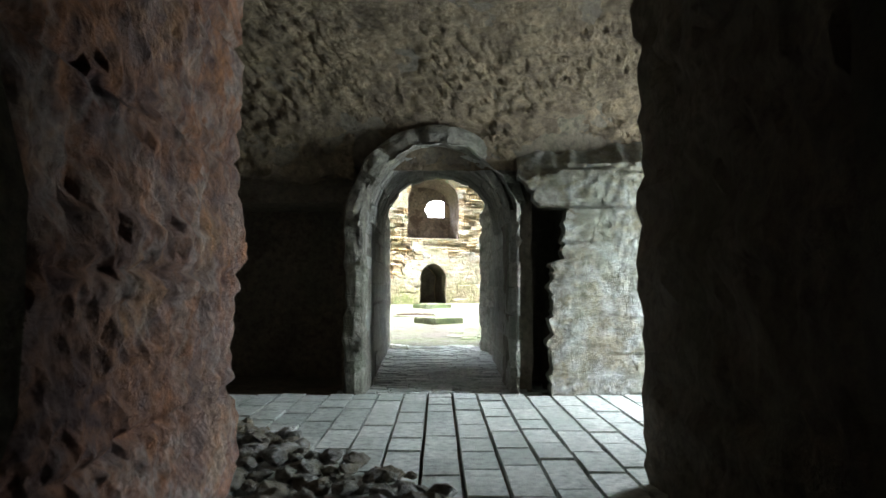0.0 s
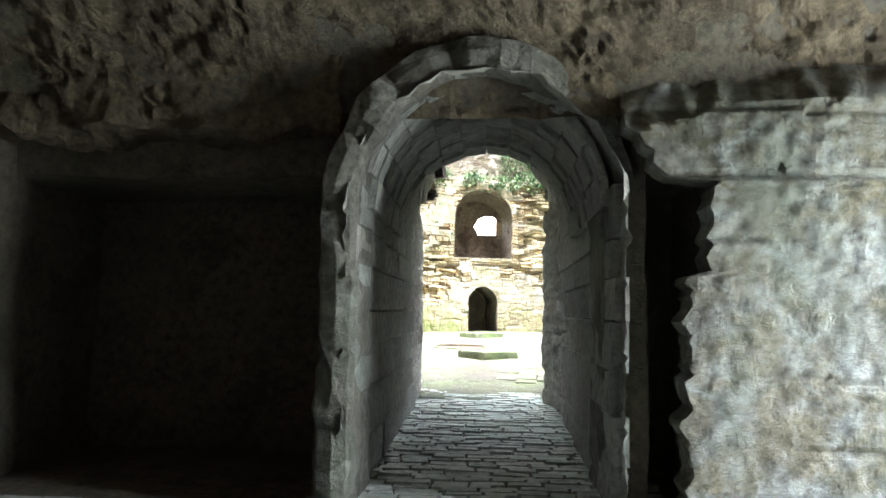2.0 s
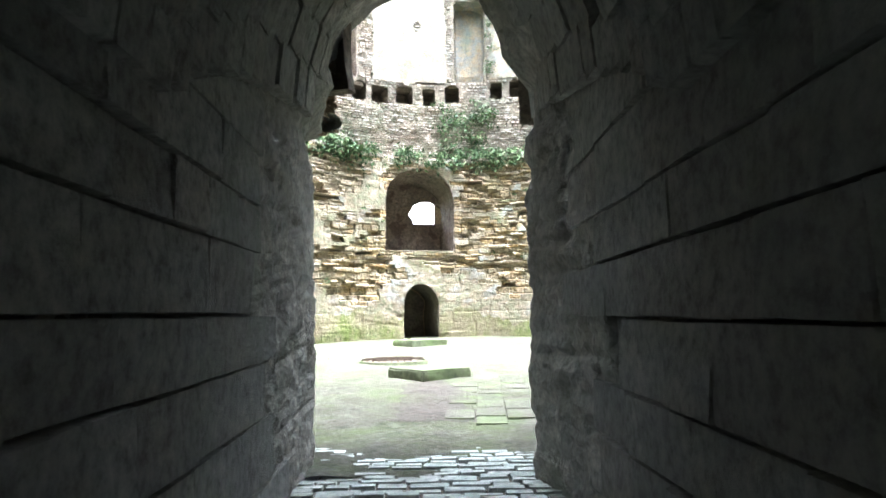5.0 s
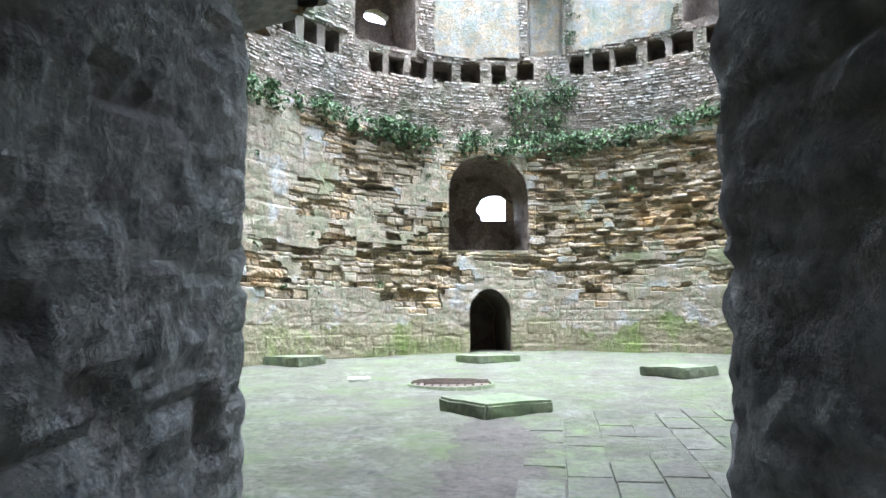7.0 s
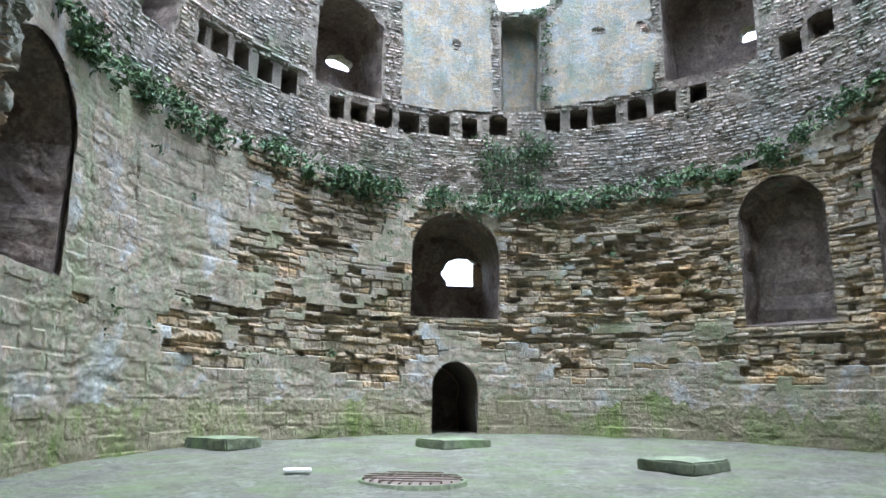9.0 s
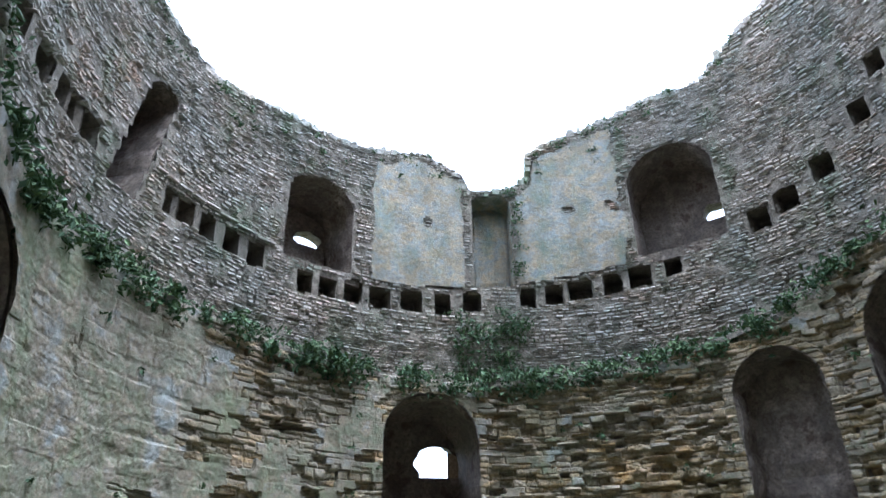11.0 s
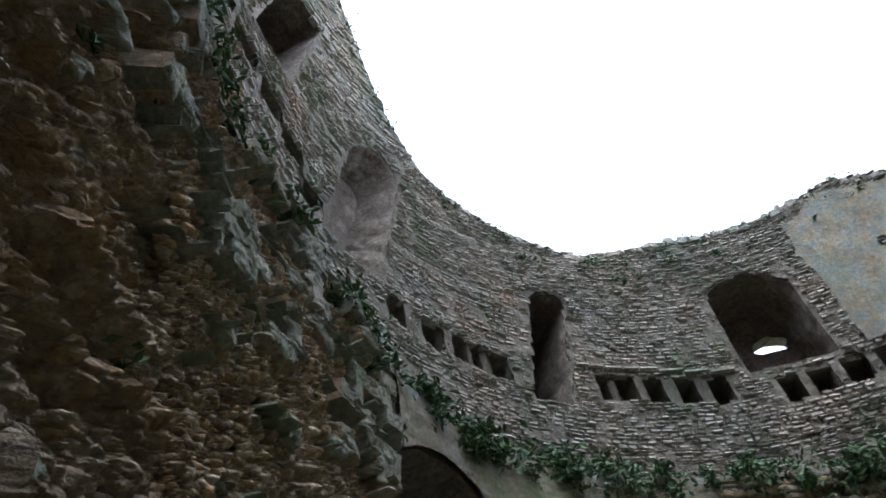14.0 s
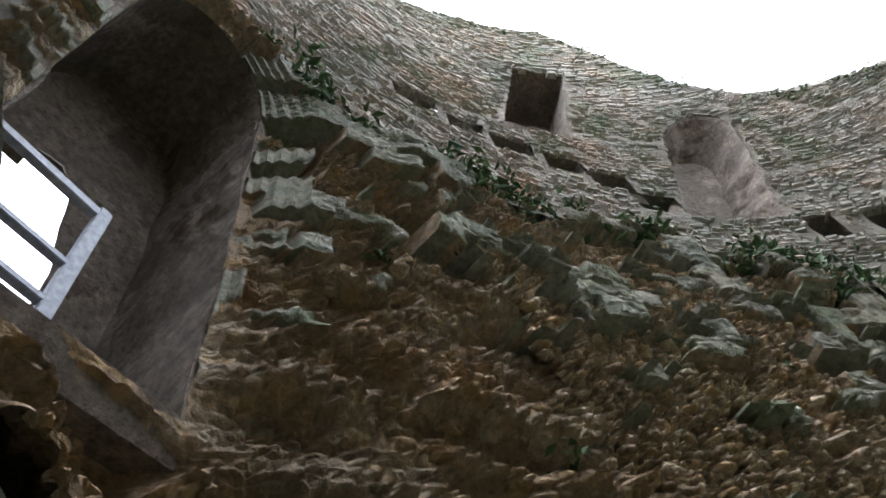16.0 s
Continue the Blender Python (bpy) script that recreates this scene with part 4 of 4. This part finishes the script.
for nm, x0_, x1_, z0_ in (("wall_above", RX0, -0.95, 2.45), ("wall_above", 0.95, RX1, 2.55)):
    child(nm, slab_mesh(nm, (x0_, RY1 + 0.05, z0_), (x1_, RY1 + 0.45, 4.0), VAULT, 0.12, 0.07), room)
child("wall_above", slab_mesh("wall_above", (-1.2, RY1 + 0.05, 3.0), (1.2, RY1 + 0.45, 4.0), VAULT, 0.1, 0.07), room)
child("bay_back", slab_mesh("bay_back", (RX0 - 0.5, 9.6, -0.1), (-0.99, 9.9, 2.6), MORTAR, 0.05, 0.3), room)
child("bay_back", slab_mesh("bay_back", (0.99, 9.2, -0.1), (1.9, 9.5, 2.6), MORTAR, 0.05, 0.3), room)
child("bay_roof", slab_mesh("bay_roof", (RX0 - 0.3, RY1 + 0.46, 2.22), (-1.05, 9.6, 2.6), MORTAR, 0.03, 0.3), room)
child("bay_roof", slab_mesh("bay_roof", (1.05, RY1 + 0.46, 2.22), (1.9, 9.6, 2.6), MORTAR, 0.03, 0.3), room)
child("bay_side", slab_mesh("bay_side", (1.55, RY1 + 0.1, -0.1), (1.9, 9.2, 2.3), MORTAR, 0.03, 0.3), room)
# blocks on the back wall, to the lit side of the arch, above a broken edge
wv, wf, wid = [], [], {}


def lime_edge(z):
    e = 1.26 + 0.07 * noise.noise((z * 2.6, 3, 1)) + 0.07 * noise.noise((z * 8, 3, 1)) + 0.05 * noise.noise((z * 21, 3, 1)) + 0.16 * (1.5 < z < 2.1)
    return e if z < 2.1 else e - 0.12 - 0.55 * (z - 2.1)


def lime_vert(i, j, back):
    if (i, j, back) not in wid:
        z = j * 0.04
        x0_ = max(0.9, lime_edge(z))
        x = x0_ + (RX1 + 0.05 - x0_) * i / 80
        course = 0.035 if (z + 0.04 * noise.noise((x * 1.5, 1, 1))) % 0.42 < 0.05 else 0.0
        course *= max(0.0, min(1.0, 0.5 + 2 * noise.noise((x * 0.9, z * 0.9, 6))))
        y = RY1 - 0.17 + 0.04 * noise.noise((x * 1.3, z * 1.3, 8)) + 0.016 * noise.noise((x * 4, z * 4, 8)) + 0.016 * noise.noise((x * 11, z * 11, 8)) + course
        y += 0.36 * max(0.0, min(1.0, (z - 2.5 - 0.12 * (x - 1.5) - 0.3 * noise.noise((x * 1.1, 4, 2)) - 0.05 * noise.noise((x * 9, 4, z * 3))) / 0.5))
        wid[i, j, back] = len(wv)
        wv.append((x, RY1 + 0.1 if back else y, z))
    return wid[i, j, back]


for j in range(82):
    for i in range(80):
        wf.append((lime_vert(i, j, 0), lime_vert(i + 1, j, 0), lime_vert(i + 1, j + 1, 0), lime_vert(i, j + 1, 0)))
    wf.append((lime_vert(0, j, 1), lime_vert(0, j, 0), lime_vert(0, j + 1, 0), lime_vert(0, j + 1, 1)))
child("limewashed_wall", mesh_from("limewashed_wall", wv, wf, WALLPL), room, "pale limewashed stone with a broken edge")
# the arch's worn frame
av, af = [], []
way = [(-0.82, 1.95 * i / 16) for i in range(16)] + [(-0.82 * math.cos(math.pi * i / 28), 1.95 + 0.86 * math.sin(math.pi * i / 28)) for i in range(29)] + [(0.82, 1.95 * i / 16) for i in range(15, -1, -1)]
for k, (x, z) in enumerate(way):
    nx_, nz_ = (-1, 0) if k < 16 else (1, 0) if k > 44 else (x / 0.82, (z - 1.95) / 0.86)
    back = 0.4 * max(0.0, min(1.0, (k - 32) / 8))
    wd = 0.25 + 0.03 * noise.noise((k * 0.7, 1, 1)) - 0.1 * (k > 44)
    notch = 0.05 if k % 4 == 0 else 0.02 * math.sin(k // 4 * 2.4)
    for o_, y in ((0.0, RY1 + 0.5), (0.0, RY1 - 0.1), (0.03, RY1 - 0.16), (wd * 0.5, RY1 - 0.18), (wd - 0.03, RY1 - 0.16), (wd, RY1 - 0.08), (wd, RY1 + 0.3)):
        q = 0.03 * noise.noise((x * 3 + o_ * 4, z * 3, y * 2)) + 0.025 * noise.noise((x * 11, z * 11, o_ * 9)) + 0.02 * noise.noise((k // 4 * 1.7, 5.5, 1))
        av.append((x + nx_ * (o_ + q), y + back + q + notch, z + nz_ * (o_ + q)))
for k in range(len(way) - 1):
    for j in range(6):
        p0 = k * 7 + j
        af.append((p0, p0 + 1, p0 + 8, p0 + 7))
child("arch_frame", mesh_from("arch_frame", av, af, FRAME), room, "worn grey stone arch frame")
for sx_ in (-1, 1):
    child("arch_pier", slab_mesh("arch_pier", (min(sx_ * 0.92, sx_ * 1.1), RY1 + (0.22 if sx_ > 0 else 0.06), -0.05), (max(sx_ * 0.92, sx_ * 1.1), 9.9, 2.2), MORTAR, 0.02, 0.2), room)
# vaulted ceiling over the room, running across the way
def room_vault(y):
    u = (y - RY0) / (RY1 + 0.1 - RY0) * 2 - 1
    return 2.55 + 1.35 * math.sqrt(max(0.0, 1 - u * u))


def rubble_relief(p, size=5.0):
    """Uneven rubble under worn render, in metres out of the face."""
    q = Vector((p.x, p.y, p.z * 1.5)) + Vector((1, 1, 1)) * 0.1 * noise.noise(p * 3)
    d, _ = noise.voronoi(q * size)
    bare = max(0.0, min(1.0, 0.55 + 1.6 * noise.noise(p * 0.9)))
    return 0.06 * math.sqrt(min(1.0, (d[1] - d[0]) * 2.2)) * bare + 0.06 * noise.noise(p * 1.7) + 0.025 * noise.noise(p * 7) + 0.012 * noise.noise(p * 19)


cvv, cvf, NU, NX = [], [], 110, 190
for i in range(NU + 1):
    t = math.pi * i / NU
    for j in range(NX + 1):
        x = RX0 - 0.2 + (RX1 - RX0 + 0.4) * j / NX
        yc, ry = (RY0 + RY1 + 0.1) / 2, (RY1 + 0.1 - RY0) / 2
        p = Vector((x, yc - ry * math.cos(t), 2.55 + 1.35 * math.sin(t)))
        d = rubble_relief(p)
        cvv.append((x, p.y + d * math.cos(t), p.z - d * math.sin(t)))
for i in range(NU):
    for j in range(NX):
        k = i * (NX + 1) + j
        cvf.append((k, k + 1, k + NX + 2, k + NX + 1))
thing("ceiling_room", "rough stone barrel vault", "ceiling", "structure", me=mesh_from("ceiling_room", cvv, cvf, VAULT))
rv, rf_ = [], []
for i in range(41):
    y = RY0 + (RY1 + 0.1 - RY0) * i / 40
    rv += [(RX0 - 0.3, y, room_vault(y) + 0.02), (RX1 + 0.3, y, room_vault(y) + 0.02)]
for i in range(40):
    rf_.append((i * 2, i * 2 + 1, i * 2 + 3, i * 2 + 2))
thing("ceiling_core", "mortar behind the vault stones", "ceiling", "structure", me=mesh_from("ceiling_core", rv, rf_, MORTAR))


# side walls; the lit side has a doorway to the open air
child("side_wall", slab_mesh("side_wall", (RX0 - 0.6, RY0 - 0.2, -0.1), (RX0, 10.0, 4.0), MORTAR, 0.05, 0.3), room)
child("side_wall", slab_mesh("side_wall", (RX1, RY0 - 0.2, -0.1), (RX1 + 0.5, 6.1, 4.0), MORTAR, 0.05, 0.3), room)
child("side_wall", slab_mesh("side_wall", (RX1, 7.7, -0.1), (RX1 + 0.5, RY1 + 0.5, 4.0), MORTAR, 0.05, 0.3), room)
child("side_wall", slab_mesh("side_wall", (RX1, 6.1, 2.4), (RX1 + 0.5, 7.7, 4.0), MORTAR, 0.05, 0.3), room)
# the thick front wall, broken through where the corridor enters
child("front_wall", slab_mesh("front_wall", (RX0 - 0.2, 1.6, -0.1), (-1.1, 3.78, 4.0), JAMB, 0.02, 0.04, 0.045), room, "reddish broken jamb of rough stone")
# this jamb faces away from the doorway; darker mortar colour stands in for its shade
child("front_wall", slab_mesh("front_wall", (1.27, 1.6, -0.1), (RX1 + 0.2, 4.34, 4.0), MORTAR, 0.04, 0.09, 0.05), room, "broken jamb of rough stone, its shade put into a dark colour")
child("front_wall", slab_mesh("front_wall", (-1.3, 1.6, 3.1), (1.4, 3.7, 4.0), MORTAR, 0.06, 0.16), room)

corr = thing("wall_corridor", "dark rough-walled corridor", "corridor", "structure")
child("corridor_side", slab_mesh("corridor_side", (-1.6, -3.0, -0.1), (-1.0, 1.62, 3.2), MORTAR, 0.06, 0.25), corr)
child("corridor_side", slab_mesh("corridor_side", (1.0, -3.0, -0.1), (1.6, 1.62, 3.2), MORTAR, 0.06, 0.25), corr)
child("corridor_end", slab_mesh("corridor_end", (-1.5, -3.5, -0.1), (1.4, -3.02, 3.2), MORTAR, 0.06, 0.3), corr)
child("corridor_roof", slab_mesh("corridor_roof", (-1.5, -3.4, 2.6), (1.4, 1.62, 3.3), MORTAR, 0.06, 0.3), corr)
# masses that close the building above and beside the passage
shellw = thing("wall_outer", "solid masonry round the passage", "wall", "structure")
child("mass", slab_mesh("mass", (-4.4, 9.9, -0.1), (-1.1, 13.3, 4.3), MORTAR, 0.02, 1.0), shellw)
child("mass", slab_mesh("mass", (1.1, 9.5, -0.1), (4.6, 13.3, 4.3), MORTAR, 0.02, 1.0), shellw)
child("mass", slab_mesh("mass", (-4.4, 1.0, 4.02), (4.6, 12.6, 4.6), MORTAR, 0.02, 1.0), shellw)

room_floor = thing("floor_room", "grey stone paving with open joints", "floor", "structure", me=slab_mesh("floor_room", (-4.2, -3.4, -0.25), (4.4, 10.0, -0.035), MORTAR, 0.01, 0.5))
pass_floor = thing("floor_passage", "cobbled passage floor of narrow stones", "floor", "structure", me=slab_mesh("floor_passage", (-1.0, 7.95, -0.2), (1.0, 14.9, -0.022), MORTAR, 0.005, 0.4))

# ---------- loose things ----------


def mossy_slab(cx, cy, sx, sy, h, turn, label):
    ob = thing("stone_slab", label, "stone slab", group="stone slabs on the floor")
    ob.location = (cx, cy, ground(cy) - 0.03)
    ob.rotation_euler = (0, 0, radians(turn))
    nx = 1
    for i in range(nx):
        bm = box_bm((-sx / 2 + sx * i / nx + 0.006, -sy / 2, 0), (-sx / 2 + sx * (i + 1) / nx - 0.006, sy / 2, h), 0.03)
        bmesh.ops.subdivide_edges(bm, edges=[e for e in bm.edges if e.calc_length() > 0.2], cuts=3, use_grid_fill=True)
        for q in bm.verts:
            q.co += Vector((noise.noise(q.co * 5 + Vector((cx, cy, 0))), noise.noise(q.co * 5 + Vector((cy, 3, 0))), noise.noise(q.co * 5 + Vector((1, cx, 0))))) * 0.025
        part("slab", bm, SLAB, ob)
    return ob


mossy_slab(0.0, 19.75, 1.05, 1.0, 0.2, 38, "low mossy stone slab before the iron grating")
mossy_slab(-4.75, 26.8, 1.25, 1.0, 0.22, -25, "low mossy stone slab beside the curved wall")
mossy_slab(-0.25, 27.6, 1.2, 1.0, 0.18, 35, "low mossy stone slab before the small doorway")
mossy_slab(3.35, 24.3, 1.05, 1.0, 0.2, 40, "low mossy stone slab on the open floor")


def grating(cx, cy, rad):
    ob = thing("well_grating", "round rusty iron grating over a dark well", "grating")
    ob.location = (cx, cy, ground(cy) + 0.015)
    bm = bmesh.new()
    n = 36
    for i in range(n):
        t0, t1 = 6.2832 * i / n, 6.2832 * (i + 1) / n
        q = [bm.verts.new((r_ * math.cos(t), r_ * math.sin(t), z_)) for t in (t0, t1) for r_, z_ in ((rad - 0.05, -0.1), (rad - 0.05, 0.03), (rad - 0.01, 0.028), (rad + 0.03, -0.1))]
        for k in range(3):
            bm.faces.new((q[k], q[k + 1], q[k + 5], q[k + 4]))
    bmesh.ops.remove_doubles(bm, verts=bm.verts, dist=0.001)
    part("stone_rim", bm, SLAB, ob, "mossy stone rim")
    # no depth below: a dark disc close under the bars paints the well's darkness
    bm = bmesh.new()
    bmesh.ops.create_circle(bm, cap_ends=True, radius=rad - 0.08, segments=32)
    bmesh.ops.translate(bm, verts=bm.verts, vec=(0, 0, 0.012))
    part("well_dark_disc", bm, RUST, ob, "flat dark disc under the bars, coloured as the unlit well")
    for k in range(-5, 6):
        s = k * rad / 5.6
        ln = math.sqrt(max(0.01, (rad - 0.07) ** 2 - s * s))
        part("bar", box_bm((s - 0.014, -ln, 0.035), (s + 0.014, ln, 0.055)), RUST, ob)
        if k % 2 == 0:
            part("bar", box_bm((-ln, s - 0.012, 0.057), (ln, s + 0.012, 0.072)), RUST, ob)


grating(-0.75, 22.55, 0.72)
bd = thing("board", "pale flat board lying on the earth floor", "board")
bd.location = (-2.45, 23.3, ground(23.3) + 0.03)
bd.rotation_euler = (0, 0, 0.3)
part("plank", box_bm((-0.19, -0.11, 0), (0.19, 0.11, 0.03), 0.006), PALE, bd)

# railing in the big window over the entrance
rail = thing("window_railing", "grey painted steel railing in the arched window", "railing")
rail.location = at(250.5, r_low(250.5) + 0.55, 3.95)
rail.rotation_euler = (0, 0, radians(250.5 - 90))
for zz, hh in ((0.08, 0.05), (0.4, 0.05), (0.76, 0.05), (1.36, 0.08)):
    part("rail", box_bm((-0.45, -0.03, zz), (0.43, 0.03, zz + hh), 0.006), METAL, rail)
for x, w_ in ((-0.42, 0.03), (0.43, 0.045)):
    part("post", box_bm((x - w_, -0.035, -0.38), (x + w_, 0.035, 1.47), 0.006), METAL, rail)

# ---------- plants on the ledge ----------


def weeds(name, label, spots, leaf=0.07):
    """Clumps of small leaves on stalks: spots of (a, r, z, size, count)."""
    v, f = [], []
    for a, r, z, size, count in spots:
        for _ in range(count):
            d = Vector((rng.gauss(0, 1), rng.gauss(0, 1), rng.gauss(0.1, 0.8))) * size * 0.45
            base = Vector(at(a, r, z)) + d
            n = Vector((rng.uniform(-1, 1), rng.uniform(-1, 1), rng.uniform(0.0, 1))).normalized()
            t = n.orthogonal().normalized()
            t.rotate(Matrix.Rotation(rng.uniform(0, 6.28), 3, n))
            b = n.cross(t)
            s = leaf * rng.uniform(0.5, 1.5)
            k = len(v)
            v += [tuple(base - t * s), tuple(base + b * s * 0.45 + n * s * 0.2), tuple(base + t * s), tuple(base - b * s * 0.45 + n * s * 0.2)]
            f += [(k, k + 1, k + 2), (k, k + 2, k + 3)]
    me = mesh_from(name, v, f, LEAF)
    return thing(name, label, "plants", "stuff", me=me)


spots = []
for i in range(720):
    a = rng.uniform(10, 246)
    dens = 0.42 + 1.2 * noise.noise((a * 0.3, 5, 5)) + (0.3 if 120 < a < 215 else 0)
    if rng.random() < dens:
        spots.append((a, r_low(a) + rng.uniform(-0.18, 0.25), table(LEDGE, a) + rng.uniform(-0.32, 0.2), rng.uniform(0.15, 0.42), rng.randint(30, 80)))
weeds("ledge_weeds", "low green weeds growing along the wall ledge", spots)
spots = [(rng.uniform(86, 99), RU - 0.05, rng.uniform(6.6, 8.6), rng.uniform(0.2, 0.45), 60) for _ in range(34)]
weeds("ivy_patch", "dense ivy hanging under the broken chimney", spots, 0.06)
spots = []
for i in range(120):
    a = rng.uniform(20, 215)
    spots.append((a, RU - 0.03, table(TOP, a) - abs(rng.gauss(0, 0.5)), rng.uniform(0.1, 0.28), rng.randint(8, 30)))
for i in range(70):
    a = rng.uniform(20, 240)
    spots.append((a, r_low(a) - 0.08, rng.uniform(2.0, 6.4), rng.uniform(0.06, 0.2), rng.randint(6, 20)))
for i in range(16):
    spots.append((rng.uniform(85.5, 87.5), RU - 0.08, rng.uniform(9.5, 12.5), 0.22, 40))
weeds("wall_weeds", "small weeds rooted in the wall joints", [s for s in spots if not any(o.inside(s[0], s[2], R, 0.05) for o in LOW_OPEN + UP_OPEN)], 0.05)

# rubble lip where the front wall was broken through
def lump(name, label, loc, size, mat, group=""):
    bm = bmesh.new()
    bmesh.ops.create_icosphere(bm, subdivisions=1, radius=1)
    o_ = Vector(loc)
    for q in bm.verts:
        k = 1 + 0.45 * noise.noise(q.co * 1.3 + o_ * 3) + 0.25 * noise.noise(q.co * 4 + o_)
        q.co = Vector((q.co.x * size[0] * k, q.co.y * size[1] * k, q.co.z * size[2] * k))
    bm.normal_update()
    me = bpy.data.meshes.new(name)
    bm.to_mesh(me)
    bm.free()
    me.materials.append(mat)
    ob = thing(name, label, "stone", group=group, me=me)
    ob.location = loc
    ob.rotation_euler = (rng.uniform(-0.3, 0.3), rng.uniform(-0.3, 0.3), rng.uniform(0, 6))
    return ob


for i in range(230):
    x = rng.uniform(-1.75, 0.1)
    y = rng.uniform(2.9, 4.2 + (-0.1 - x) * 1.25 + 0.15 * noise.noise((x * 4, 1, 1)))
    s_ = rng.uniform(0.025, 0.1)
    lump("rubble_stone", "broken grey stone in the gap's rubble", (x, y, s_ * 0.3 + rng.uniform(0, 0.05)), (s_ * rng.uniform(0.9, 1.5), s_, s_ * rng.uniform(0.5, 0.8)), WALLPL, "rubble in the gap")

lit = Soup()
for i in range(1500):
    x, y = rng.uniform(1.9, 3.6), rng.uniform(6.6, 7.7)
    if rng.random() < (x - 1.7) * 0.8 and y > 8.6 - (x - 1.5) * 0.9 + 0.4 * noise.noise((x * 2, y * 2, 1)):
        t, ln, wd = rng.uniform(0, 6.28), rng.uniform(0.02, 0.07), rng.uniform(0.005, 0.02)
        cu, su = math.cos(t), math.sin(t)
        lit.flat((x, y, 0.015), (cu, su, 0), (-su, cu, 0), (0, 0, 1), ln, wd, 0.002, rng.uniform(0.005, 0.03), 0.008)
thing("floor_litter", "dry leaves and chippings in the corner of the paving", "litter", "stuff", me=mesh_from("floor_litter", lit.v, lit.f, VAULT))

# ---------- pieces: paving, cobbles, near wall stones ----------
def slab_piece(name):
    return mesh_from(name, [(-0.5, -0.5, 0), (0.5, -0.5, 0), (0.5, 0.5, 0), (-0.5, 0.5, 0), (-0.47, -0.48, 1), (0.47, -0.48, 1), (0.47, 0.48, 1), (-0.47, 0.48, 1)],
                     [(0, 1, 5, 4), (1, 2, 6, 5), (2, 3, 7, 6), (3, 0, 4, 7), (4, 5, 6, 7), (3, 2, 1, 0)], PAVE_OB)


pm = slab_piece("paving_slab")
for i in range(-13, 16):
    x0 = i * 0.27 + 0.02
    y = 3.25 + rng.uniform(0, 0.4) + (0.5 if x0 < -0.2 else 0)
    while y < 7.75:
        ln = min(rng.uniform(0.4, 0.75), 7.8 - y)
        if ln > 0.15 and RX0 < x0 < RX1:
            ob = child("paving_slab", pm, room_floor)
            ob.location = (x0, y + ln / 2, -0.05 + rng.uniform(-0.005, 0.005))
            ob.scale = (0.254 if x0 > -0.5 else 0.265, ln - 0.01, 0.055)
            ob.rotation_euler = (rng.uniform(-0.012, 0.012), rng.uniform(-0.015, 0.015), rng.uniform(-0.012, 0.012))
        y += ln
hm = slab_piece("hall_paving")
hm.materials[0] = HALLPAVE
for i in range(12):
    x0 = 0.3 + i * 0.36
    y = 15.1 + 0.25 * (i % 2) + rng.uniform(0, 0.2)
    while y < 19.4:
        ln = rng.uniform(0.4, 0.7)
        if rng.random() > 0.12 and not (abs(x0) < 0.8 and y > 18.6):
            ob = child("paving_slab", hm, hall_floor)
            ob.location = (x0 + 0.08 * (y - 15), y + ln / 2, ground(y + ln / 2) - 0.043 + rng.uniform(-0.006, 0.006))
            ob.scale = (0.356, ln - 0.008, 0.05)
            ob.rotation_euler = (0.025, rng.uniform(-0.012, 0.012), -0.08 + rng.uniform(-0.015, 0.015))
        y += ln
cm = slab_piece("cobble")
cobs = Soup()
cn = 0
y = 7.85
while y < 14.6:
    d = rng.uniform(0.085, 0.13)
    x = -0.98 - rng.uniform(0, 0.2)
    while x < 1.0:
        w = rng.uniform(0.16, 0.38)
        ob_z = rng.uniform(-0.012, 0.012)
        if y < 10.6 and cn < 290:
            cn += 1
            ob = child("cobble", cm, pass_floor)
            ob.location = (x + w / 2, y + d / 2, -0.06 + ob_z)
            ob.scale = (w - 0.012, d - 0.012, 0.06)
            ob.rotation_euler = (rng.uniform(-0.03, 0.03), rng.uniform(-0.03, 0.03), rng.uniform(-0.05, 0.05))
        else:
            cobs.flat((x, y, 0), (1, 0, 0), (0, 1, 0), (0, 0, 1), w - 0.012, d - 0.012, 0.008, ob_z, 0.006)
        x += w
    y += d
cobs.object("cobbles", PAVE, pass_floor, "worn narrow cobbles")
for args in core_near:
    s = Soup()
    s.stone(*args)
    child("wall_stone", mesh_from("wall_stone", s.v, s.f, BRICK_OB), wall_low)
for args in shelves:
    s = Soup()
    s.stone(*args)
    child("wall_stone", mesh_from("wall_stone", s.v, s.f, OLDFACE), wall_low)
